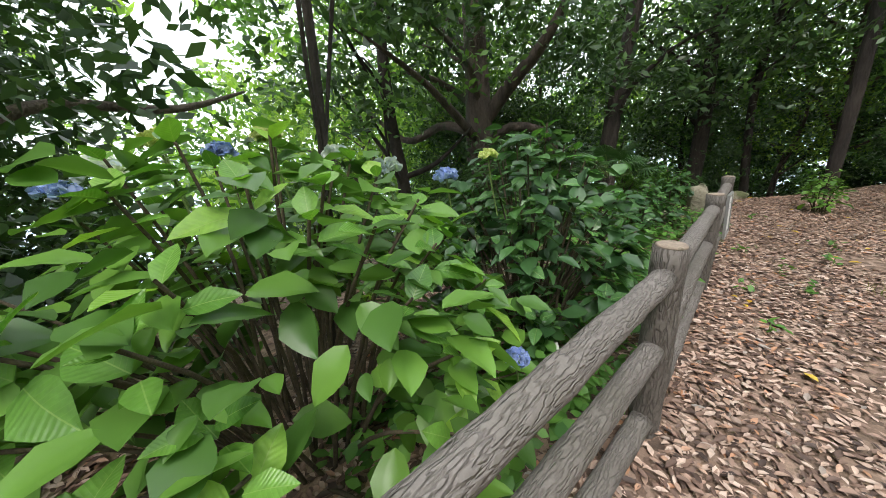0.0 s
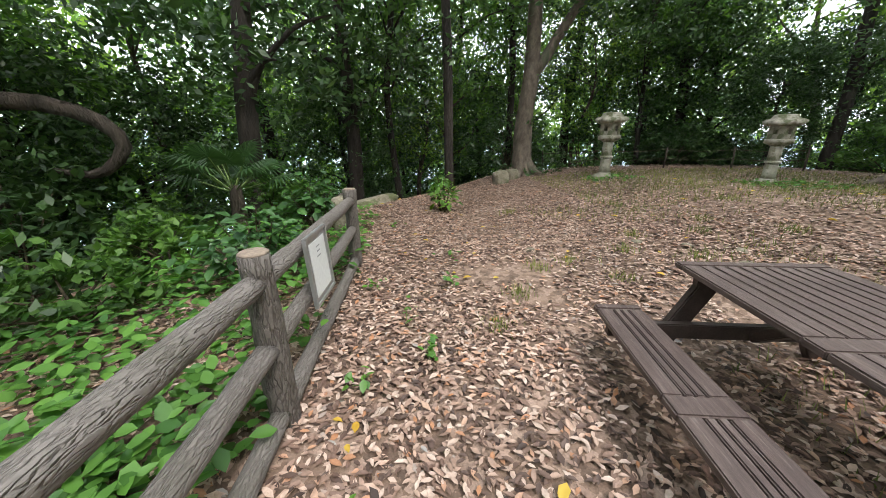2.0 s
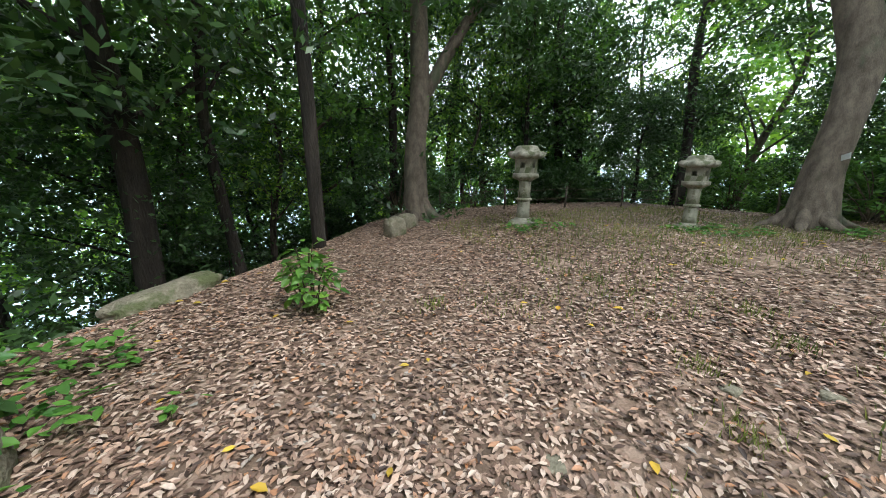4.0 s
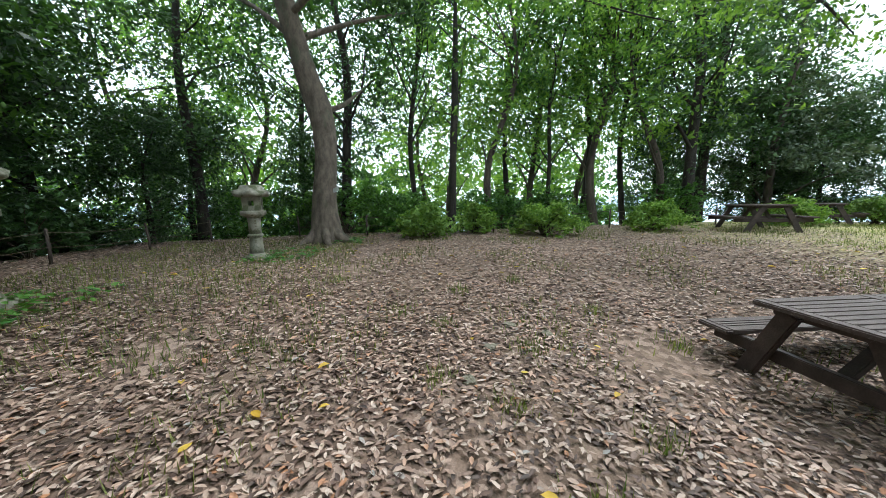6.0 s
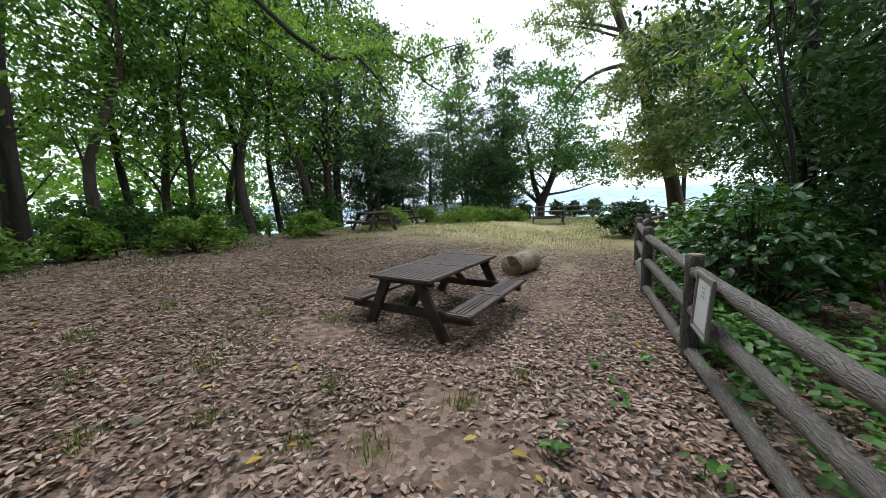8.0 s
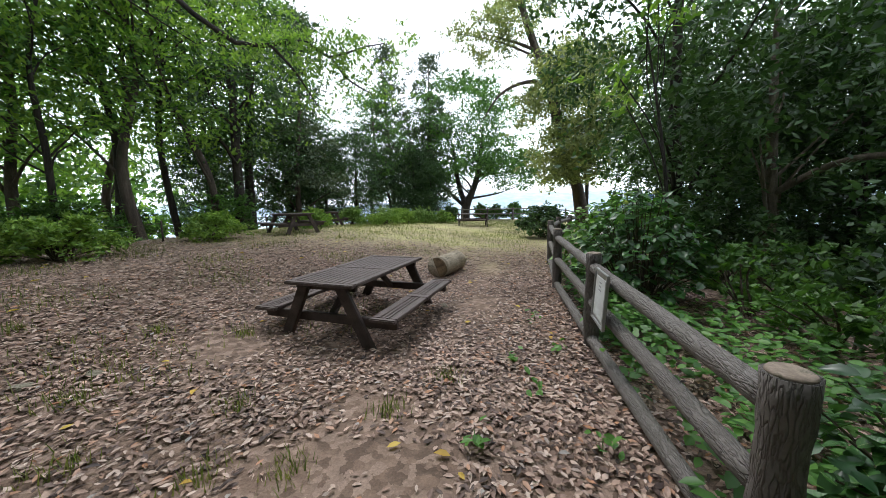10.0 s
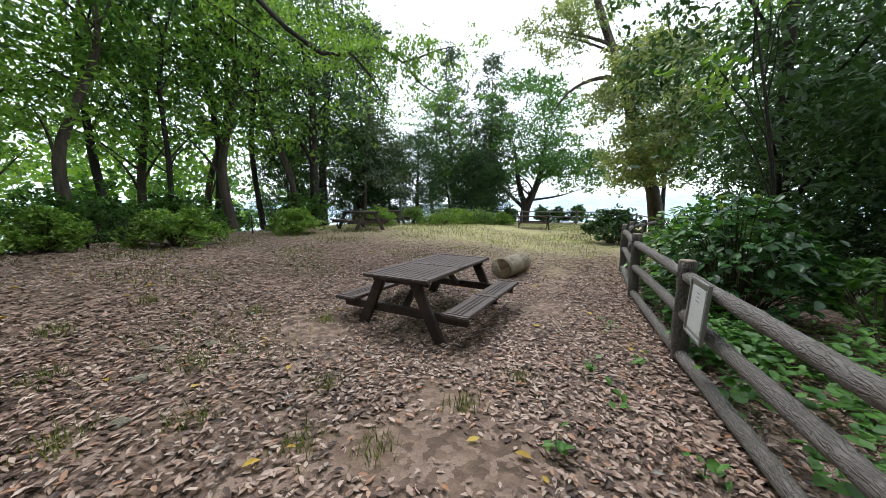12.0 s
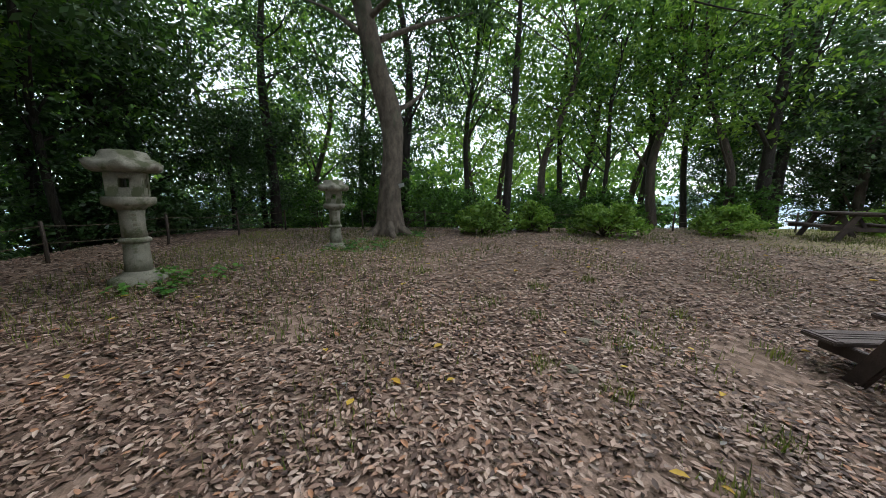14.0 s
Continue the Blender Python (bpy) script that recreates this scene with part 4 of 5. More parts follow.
# wood behind the lanterns and down the east side
for i, (k, x, y, s) in enumerate([
        ("tall", 13.3, 16.3, 1.15), ("tall", 8.7, 19.4, 1.1), ("tall", 16.5, 6.6, 1.1), ("tall", 16.5, 12.3, 0.9), ("slender", 18.0, 3.1, 1.1), ("light", 16.9, -0.4, 1.2),
        ("tall", 6.0, 17.5, 0.9), ("slender", 10.8, 15.6, 1.1), ("slender", 4.5, 15.8, 1.2), ("light", 19.0, 15.5, 1.1),
        ("green", 1.8, 15.5, 1.0), ("tall", 2.2, 19.0, 1.1), ("green", -1.8, 15.0, 1.0), ("tall", -5.5, 13.5, 1.1), ("slender", -0.4, 12.6, 1.0), ("light", -4.5, 19.5, 1.1),
        ("green", -7.0, 10.0, 1.0), ("light", -12.0, 9.0, 1.1), ("slender", 20.0, 9.0, 1.2), ("light", 21.0, 1.0, 1.1),
        ("slender", 19.2, -2.3, 1.2), ("light", 17.2, -6.2, 1.3), ("slender", 19.4, -6.6, 1.3), ("light", 16.3, -9.1, 1.15), ("tall", 15.8, -10.4, 1.3), ("conifer", 16.1, -15.9, 1.0),
        ("slender", 18.5, -9.0, 1.3), ("light", 21.5, -8.0, 1.3), ("green", 20.5, -13.0, 1.25), ("tall", 18.0, -13.5, 1.25), ("light", 20.5, -4.0, 1.3), ("slender", 17.6, -3.6, 1.2), ("light", 20.5, 12.0, 1.1),
        ("light", 6.2, 19.2, 0.95), ("green", 10.6, 18.6, 0.95), ("dense", 14.4, 16.6, 0.8), ("dense", 12.0, 17.6, 0.8), ("dense", 3.4, 17.4, 0.8), ("dense", -0.6, 17.0, 0.85), ("dense", 18.0, 13.4, 0.8), ("dense", 18.6, 8.4, 0.7), ("light", 25.0, 2.0, 1.2), ("light", 0.2, 14.9, 0.6), ("dense", -2.6, 13.0, 0.8), ("dense", -6.8, 8.6, 0.85), ("light", 8.0, 16.4, 0.6), ("dense", 14.8, 13.2, 0.6), ("dense", 18.8, -11.2, 0.8), ("green", 14.0, -24.4, 1.15), ("dense", 17.6, -16.9, 1.0), ("dense", 12.6, -24.9, 0.85), ("dense", 10.6, -26.6, 0.9), ("dense", 15.6, -18.6, 0.8), ("dense", 14.2, -21.5, 1.0), ("conifer", 12.8, -27.0, 1.15), ("dense", 11.2, -28.6, 1.0), ("conifer", 9.8, -30.5, 1.2), ("dense", 16.8, -19.5, 1.1), ("green", 19.0, -18.0, 1.3), ("dense", 9.3, -27.6, 0.75)]):
    wood(k, 0.9 + 0.78 * (x - 0.9), 5.2 + 0.78 * (y - 5.2), 0.86 * s, 47 * i, ((i * 7 % 5) - 2, (i * 11 % 5) - 2), i % 2)

# forked tree beyond the lawn fence
rngU = np.random.default_rng(71)
tree("forked_tree", "light green forked tree by the lawn fence", 5.0, -23.2, [(0, 0, 0), (-0.1, 0, 1.2), (-0.9, 0, 3.2), (-1.3, 0.1, 6)], (0.34, 0.3, 0.2, 0.06),
     np.concatenate([cloud(rngU, 85, 3.2, 10.0, 3.9), cloud(rngU, 24, 2.6, 4.8, 2.4, (-3.0, 0)), cloud(rngU, 16, 2.8, 4.4, 2.0, (3.0, 0))]), 0.23, "bark_dark", "crown_mid", seed=72, limbs=12, per=182, spread=0.5,
     extra_limbs=[([(-0.1, 0, 1.2), (0.4, 0.1, 2.6), (0.8, 0.2, 5.5)], (0.25, 0.18, 0.05)), ([(-0.1, 0, 1.0), (1.2, 0.1, 2.2), (2.6, 0.3, 3.3)], (0.15, 0.1, 0.03))], at=grown(5.0, -23.2, 1.2))
# leaning tree at the bend of the fence
tree("leaning_tree", "leaning tree with olive tufted crown by the fence", -3.0, -14.2, [(0, 0, 0), (0.35, 0, 2.0), (1.05, -0.2, 4.4), (1.8, -0.4, 7), (2.7, -0.5, 9.6), (3.4, -0.6, 12)], (0.33, 0.27, 0.23, 0.2, 0.17, 0.05),
     np.concatenate([cloud(rngU, 110, 2.4, 7.8, 2.3, (0.7, 1.0), 0.1, 0.7), cloud(rngU, 16, 8.4, 10.2, 1.7, (4.2, -0.4)), cloud(rngU, 20, 10.5, 13, 2.8, (2, 0))]), 0.17, "bark", "crown_olive", seed=73, limbs=8, per=234, spread=0.36,
     extra_limbs=[([(1.2, -0.35, 6.4), (2.4, -0.4, 6.9), (3.8, -0.4, 6.5), (4.7, -0.4, 5.3)], (0.11, 0.09, 0.06, 0.02)), ([(1.5, -0.4, 7.8), (3.0, -0.4, 8.6), (4.6, -0.4, 9.2)], (0.1, 0.07, 0.02))], at=grown(-3.0, -14.2, 1.2))
wood("slender", -3.4, -15.4, 0.9, 33)

# dark wood west of the fence
for i, (k, x, y, s) in enumerate([("dense", -5.0, -6.4, 0.95), ("dense", -6.6, -3.9, 0.95), ("dense", -8.6, -3.6, 1.0), ("green", -5.2, -9.6, 0.9), ("dense", -8.8, -7.0, 1.2),
                                  ("dense", -7.8, -10.5, 1.0), ("light", -13.5, 6.2, 0.95), ("light", -9.5, 4.6, 0.9), ("dense", -6.0, 6.4, 0.8), ("green", -8.0, 7.6, 1.0)]):
    wood(k, x, y, s, 61 * i + 15, ((i * 5 % 5) - 2, (i * 3 % 5) - 2), i % 2)
tree("evergreen_tree", "dark evergreen with bright young leaf sprays over the fence", -3.2, -4.0, [(0, 0, 0), (0.1, 0.05, 2), (0.3, 0.2, 4.5), (0.4, 0.2, 8.5)], (0.2, 0.16, 0.12, 0.04),
     cloud(rngU, 95, 2.6, 9.5, 2.75, (0.3, 0.2), 0.2, 0.4), 0.18, "bark_dark", "crown_dark", seed=79, limbs=12, per=130, spread=0.5)
tree("young_evergreen", "young tree with bright yellow-green leaf sprays", -1.75, -0.75, [(0, 0, 0), (0.1, 0.1, 1.4), (0.25, 0.05, 2.6), (0.5, -0.2, 4.4)], (0.035, 0.03, 0.024, 0.01),
     np.array([(0.72, -0.1, 3.0), (0.9, 0.15, 3.35), (0.5, -0.3, 3.7), (0.2, 0.1, 4.1), (0.6, 0.3, 4.3), (0.35, -0.1, 4.7)]), 0.14, "bark_dark", "crown_light", seed=80, limbs=6, per=39, spread=0.22, droop=0.6, width=0.5)
tree("young_tree", "pale-stemmed young tree with low side limbs", -4.4, -2.7, [(0, 0, 0), (0.05, 0.05, 1.5), (0.2, 0.1, 3), (0.3, 0, 5.5)], (0.12, 0.1, 0.09, 0.03),
     np.concatenate([cloud(rngU, 40, 3.0, 6.5, 2.6), cloud(rngU, 12, 2.6, 4.2, 1.2, (1.4, 0.6))]), 0.17, "bark_pale", "crown_dark", seed=75, limbs=8, per=100,
     extra_limbs=[([(0.1, 0.05, 2.0), (-0.4, 0.8, 2.55), (-0.7, 1.9, 2.6), (-0.9, 2.8, 2.9)], (0.07, 0.06, 0.05, 0.015))])

# the branch that hangs over the clearing
BOUGH = [(-2.18, -2.68, 12.60), (-4.34, -3.31, 9.06), (-5.88, -3.96, 7.08), (-7.12, -4.65, 5.88), (-8.01, -5.18, 5.84), (-8.60, -5.65, 6.14), (-9.27, -6.09, 5.75), (-9.85, -6.56, 6.14), (-10.56, -7.16, 6.46)]
SPRAYS = [[(-8.01, -5.18, 5.84), (-8.54, -5.40, 5.18), (-9.05, -5.59, 4.28)],
          [(-4.34, -3.31, 9.06), (-4.11, -2.99, 7.65), (-5.12, -3.84, 6.64), (-6.19, -4.58, 5.84)],
          [(-9.27, -6.09, 5.75), (-9.71, -6.24, 5.16), (-10.31, -6.59, 4.79)]]
bough_line = smooth_line(BOUGH[1:], 30)
spray_lines = [smooth_line(q, 10) for q in SPRAYS]
leafy_pts = [p + rngU.normal(0, 1, 3) * (0.5, 0.5, 0.22) + np.array((0, 0, 0.1)) for p in np.concatenate([np.repeat(bough_line, 2, axis=0)] + [np.repeat(q[2:], 2, axis=0) for q in spray_lines])]
tree("overhanging_tree", "tree with a long bright branch over the clearing", 12.4, 2.7, [(0, 0, 0), (-0.1, -0.1, 3), (-0.3, -0.2, 6.5), (-0.2, -0.3, 10.5)], (0.2, 0.16, 0.13, 0.04),
     np.concatenate([cloud(rngU, 20, 8.2, 11.5, 2.6), np.array(leafy_pts)]), 0.13, "bark_dark", "crown_light", seed=77, limbs=6, per=52, spread=0.3, flat=0.5, droop=0.9, up=0.35, at=grown(12.4, 2.7, 0.8),
     limb_pts=np.array([(1.2, 0.8, 9.5), (-1.4, 0.6, 10), (0.6, -1.5, 9.8), (-0.8, -1.2, 10.6), (1.0, 1.5, 10.6), (0.2, 0.3, 11.3)]),
     extra_limbs=[([(-0.25, -0.25, 9.3)] + BOUGH, (0.12, 0.1, 0.085, 0.075, 0.065, 0.055, 0.05, 0.04, 0.03, 0.012))] + [(q, (0.04, 0.03, 0.01)) for q in SPRAYS])


# ---- shrubs ----
def shrub(label, x, y, rx, ry, h, mat="azalea", leaf=0.07, n=34, per=60, seed=0, name="shrub"):
    rng = np.random.default_rng(seed + 500)
    ob = thing(name, label, "shrub", pose(x, y, float(land(x, y))), "shrubs of the clearing")
    pts, arms = [], []
    for _ in range(n):
        a, b = rng.uniform(0, 6.28), math.acos(rng.uniform(0.05, 1))
        k = rng.uniform(0.7, 1.05)
        pts.append((rx * k * math.sin(b) * math.cos(a), ry * k * math.sin(b) * math.sin(a), 0.12 + h * k * math.cos(b) * 0.9))
    for p in pts[: n // 2]:
        arms.append(tube(smooth_line([(rng.normal(0, .08), rng.normal(0, .08), -0.05), (p[0] * .35, p[1] * .35, p[2] * .55), p], 6), np.linspace(0.018, 0.005, 6), 5, 0, 1, False))
    v, q, t = joined(arms)
    tagged(part("stemwork", mesh_from("stemwork", v, q, "twig", t), ob), kind="stuff")
    v, q = clump_leaves(pts, per, 0.13 * (rx + ry) / 1.4, leaf, rng, 0.5, 0.6, 0)
    part("foliage", mesh_from("foliage", v, q, mat), ob)
    return ob


for i, (x, y, r, h, mat) in enumerate([(9.95, 3.9, 0.72, 0.72, "azalea"), (9.25, 0.85, 0.85, 0.7, "azalea"), (9.5, -2.8, 0.75, 0.68, "azalea"), (10.8, 2.3, 0.6, 0.75, "azalea"), (9.3, -7.4, 0.72, 0.7, "azalea"),
                                       (8.9, -10.2, 0.72, 0.72, "azalea"), (7.4, -10.9, 0.85, 0.8, "azalea"), (6.75, -12.3, 0.6, 0.72, "azalea"), (6.1, -13.7, 0.8, 0.7, "azalea"), (5.1, -14.6, 0.6, 0.62, "azalea"),
                                       (3.4, -21.0, 0.6, 0.9, "crown_mid"), (2.2, -21.2, 0.55, 0.85, "crown_mid"), (0.9, -21.4, 0.7, 1.0, "crown_mid"), (-0.3, -7.6, 0.85, 0.85, "crown_dark"), (5.2, -17.5, 0.6, 0.8, "crown_dark")]):
    shrub("clipped bright green azalea shrub at the lawn edge" if mat == "azalea" else "dark green rounded shrub", x, y, r, r * 0.9, h * (1.05 if mat == "azalea" else 1.3), mat, 0.105 if mat == "azalea" else 0.14, 44, 117, i)
rng = np.random.default_rng(90)
for i in range(57):
    side = i % 3
    x, y = ((rng.uniform(11.9, 15.0), rng.uniform(-8, 10)), (rng.uniform(-3, 13), rng.uniform(11.9, 15)), (rng.uniform(-6.5, -2.7), rng.uniform(-8, 13)))[side]
    if side == 2 and x > -3.6 and 1.0 < y < 7.5:
        x -= 2.2
    shrub("dark green undergrowth bush below the trees", x, y, rng.uniform(0.8, 1.5), rng.uniform(0.8, 1.4), rng.uniform(0.9, 2.2), ("crown_mid", "crown_dark", "crown_dark")[side], 0.15, 30, 78, 100 + i, "undergrowth_bush")


for i, (x, y, h) in enumerate([(-2.1, 1.9, 0.6), (-2.5, 2.9, 0.7), (-2.0, 3.1, 0.45), (-2.3, 4.4, 0.6), (-1.9, 6.3, 0.8), (-1.2, 6.0, 0.6), (-2.7, 5.0, 0.8), (-1.9, 0.9, 0.7), (-2.7, 0.4, 0.9), (-2.8, -0.9, 0.8)]):
    shrub("low dark green undergrowth beyond the fence", x, y, 0.55, 0.55, h, "crown_mid", 0.12, 16, 52, 300 + i, "undergrowth_bush")


# ---- hydrangeas ----
def leaf_mesh(name, mat, length, width, droop, cup):
    prof = [(0.0, 0.02), (0.12, 0.55), (0.3, 0.92), (0.48, 1.0), (0.68, 0.8), (0.86, 0.4), (0.95, 0.16), (1.0, 0.01)]
    cols = (-1, -0.5, 0, 0.5, 1)
    verts, quads = [], []
    for i, (u, w) in enumerate(prof):
        for c in cols:
            z = -droop * u * u * length + cup * width * (abs(c) * w) ** 1.4 * 0.5 - (0.012 * length if c == 0 and 0 < i < 7 else 0) + 0.015 * length * math.sin(u * 16) * abs(c)
            saw = 1 + (0.05 if i % 2 else -0.03) * (abs(c) == 1)
            verts.append((c * w * width * 0.5 * saw, 0.12 * length + u * length * (1 + 0.04 * abs(c)), z))
    for i in range(len(prof) - 1):
        for k in range(4):
            a = i * 5 + k
            quads.append((a, a + 1, a + 6, a + 5))
    me = mesh_from(name, verts, quads, mat, smooth=True)
    return me, np.array(verts), np.array(quads)


def petal_head(rng, r, mat):
    n = 46
    pts = rng.normal(size=(n, 3))
    pts /= np.linalg.norm(pts, axis=1, keepdims=True)
    pts[:, 2] = np.abs(pts[:, 2]) * 0.75
    v, q = blades(np.repeat(pts * r, 3, axis=0) + rng.normal(0, r * 0.06, (n * 3, 3)), r * 0.62, rng, 0.35, 0.9)
    return mesh_from("petals", v, q, mat)


def hydrangea(label, cx, cy, rx, ry, h, tips, mat, length, seed, heads=(), low=0.25, arms=6):
    rng = np.random.default_rng(seed)
    z0 = float(land(cx, cy))
    ob = thing("hydrangea_bush", label, "hydrangea", pose(cx, cy, z0), "hydrangeas by the fence")
    kinds = [leaf_mesh("leaf", mat, length * s, length * s * w, d, c) for s, w, d, c in ((1.0, 0.66, 0.16, 0.25), (0.85, 0.7, 0.24, 0.15), (0.65, 0.6, 0.1, 0.35), (1.1, 0.62, 0.3, 0.2))]
    stems, count, inner = [], 0, []
    for k in range(tips):
        g = (k + 0.5) / tips
        a = 2.39996 * k + rng.normal(0, 0.15)
        el = math.asin(low + (1 - low) * (1 - g))
        j = rng.uniform(0.82, 1.06)
        tip = np.array((rx * math.cos(el) * math.cos(a) * j, ry * math.cos(el) * math.sin(a) * j, h * (0.18 + 0.82 * math.sin(el)) * rng.uniform(0.9, 1.04)))
        foot = np.array((tip[0] * 0.25 + rng.normal(0, 0.06), tip[1] * 0.25 + rng.normal(0, 0.06), -0.05))
        line = smooth_line([foot, tip * (0.6, 0.6, 0.62), tip], 8)
        stems.append(tube(line, np.linspace(0.011, 0.005, 8), 6, 0, k, False))
        out = np.array((tip[0] / rx, tip[1] / ry, 0.0))
        aim = Vector((out[0] * 0.5, out[1] * 0.5, 1.0)).normalized()
        q0 = aim.to_track_quat("Z", "Y").to_matrix().to_4x4()
        for pair in range(arms // 2):
            back = 0.03 + 0.075 * pair
            base = tip - np.array(aim) * back
            for s in range(2):
                turn = 90 * pair + 180 * s + rng.normal(0, 14) + 40 * k
                m = Matrix.Translation(base) @ q0 @ pose(0, 0, 0, 0, 0, turn) @ pose(0, 0, 0, 36 - 21 * pair + rng.normal(0, 9), rng.normal(0, 10), 0)
                sc = (0.62 + 0.24 * pair) * rng.uniform(0.8, 1.12)
                if count < 300:
                    part("leaf", kinds[int(rng.integers(4))][0], ob, m @ Matrix.Diagonal((sc, sc, sc, 1)))
                    count += 1
        for d in (0.05, 0.2, 0.4):
            inner.append(line[7] * (1 - d) + line[2] * d)
    v, q, t = joined(stems)
    tagged(part("stemwork", mesh_from("stemwork", v, q, "twig", t), ob), kind="stuff")
    vs, qs, n = [], [], 0
    for c in inner:
        for _ in range(4):
            _, lv, lq = kinds[int(rng.integers(4))]
            out = math.degrees(math.atan2(-c[0], c[1])) + rng.normal(0, 55)
            m = pose(*(c + rng.normal(0, 0.06, 3)), rng.normal(-4, 20), rng.normal(0, 20), out) @ Matrix.Diagonal((1, 1, 1, 1))
            a = np.array(m)
            s = rng.uniform(0.6, 1.0)
            vs.append(lv * s @ a[:3, :3].T + a[:3, 3]), qs.append(lq + n)
            n += len(lv)
    v, q = np.concatenate(vs), np.concatenate(qs)
    tagged(part("inner_leaves", mesh_from("inner_leaves", v, q, "hyd_inner" if mat == "hyd_leaf" else "hyd_inner_dark"), ob), kind="stuff")
    for i, (x, y, z, r, kind) in enumerate(heads):
        f = part("flower_head", petal_head(rng, r, kind), ob, pose(x - cx, y - cy, z - z0 - 0.03))
        sv, sq, st = tube(smooth_line([(0, 0, 0.5 * r), (0.0, 0.02, -0.12), (0.03, 0.05, -0.35)], 5), np.full(5, 0.005), 5, 0, 1, False)
        part("stalk", mesh_from("stalk", sv, sq, "green_stem", st), f)
    return ob


hydrangea("bright green hydrangea with blue and pale flower heads", -1.08, -1.2, 0.95, 1.05, 1.5, 75, "hyd_leaf", 0.19, 201,
          [(-1.62, -1.62, 1.36, 0.075, "petal_pale"), (-1.5, -1.75, 1.3, 0.055, "petal_blue"), (-1.35, -1.45, 1.46, 0.05, "petal_bud"), (-1.6, -1.2, 1.42, 0.06, "petal_blue"), (-1.2, -1.1, 1.47, 0.055, "petal_bud"), (-0.95, -0.3, 1.24, 0.06, "petal_blue"),
           (-1.3, -0.75, 1.38, 0.06, "petal_pale"), (-1.15, -0.55, 1.3, 0.07, "petal_pale"), (-1.75, -1.4, 1.5, 0.05, "petal_bud"), (-0.33, -0.55, 0.5, 0.05, "petal_blue")], low=0.0, arms=4)
hydrangea("dark green glossy hydrangea on brown stems", -0.9, 0.55, 0.8, 0.74, 1.5, 75, "hyd_dark", 0.16, 202, [(-0.85, -0.05, 1.34, 0.045, "petal_bud")], low=0.05, arms=4)
hydrangea("broad green hydrangea with blue flower heads", -1.9, -3.3, 1.0, 1.15, 1.4, 75, "hyd_leaf", 0.15, 203, [(-1.1, -2.7, 1.0, 0.08, "petal_blue"), (-2.0, -2.6, 1.42, 0.08, "petal_pale"), (-1.0, -3.2, 0.8, 0.08, "petal_blue")], arms=4)
hydrangea("young green hydrangea by the fence end", -0.95, 5.6, 0.5, 0.45, 0.85, 16, "hyd_dark", 0.16, 204)
hydrangea("small leafy hydrangea shoot on the bare earth", 1.0, 7.05, 0.3, 0.27, 0.72, 11, "hyd_leaf", 0.13, 205)
hydrangea("dark green hydrangea shoots beyond the fence", -1.0, 3.9, 0.55, 0.6, 0.72, 22, "hyd_dark", 0.14, 206)


# ---- fan palm ----
def fan_palm(x, y):
    rng = np.random.default_rng(301)
    ob = thing("fan_palm", "low dark green fan palm in the undergrowth", "palm", pose(x, y, float(land(x, y))))
    v, q, t = tube([(0, 0, -0.1), (0, 0, 0.35), (0.02, 0, 0.75)], [0.1, 0.1, 0.07], 10, 0.1, 3, True, 0.1)
    part("trunk", mesh_from("trunk", v, q, "bark", t), ob)
    for k in range(17):
        a, el = 2.4 * k, rng.uniform(0.1, 1.15)
        d = np.array((math.cos(a) * math.cos(el), math.sin(a) * math.cos(el), math.sin(el)))
        hub = np.array((0, 0, 0.7)) + d * rng.uniform(0.4, 0.7)
        side = np.cross(d, (0, 0, 1.0))
        side /= np.linalg.norm(side)
        up = np.cross(side, d)
        verts, quads, tris = [], [], []
        for i in range(22):
            f = (i - 10.5) / 10.5 * 1.9
            w = d * math.cos(f) + side * math.sin(f)
            n = np.cross(w, up)
            ln = 0.46 * (1 - 0.12 * abs(f))
            b = len(verts)
            verts += [hub, hub + w * ln * 0.5 + n * 0.017 + up * 0.01, hub + w * ln * 0.5 - n * 0.017 + up * 0.01, hub + w * ln - np.array((0, 0, 0.12 + 0.06 * rng.uniform()))]
            tris += [(b, b + 1, b + 2), (b + 1, b + 3, b + 2)]
        fr = part("frond", mesh_from("frond", verts, quads, "palm_leaf", tris), ob)
        sv, sq, st = tube([(0, 0, 0.65), hub], [0.012, 0.008], 5, 0, 1, False)
        part("leaf_stalk", mesh_from("leaf_stalk", sv, sq, "green_stem", st), fr)


fan_palm(-2.0, 5.5)


# ---- ground plants, grass and fallen leaves ----
def scatter(rng, n, x0, x1, y0, y1):
    x, y = rng.uniform(x0, x1, n), rng.uniform(y0, y1, n)
    return np.stack([x, y, land(x, y)], 1)


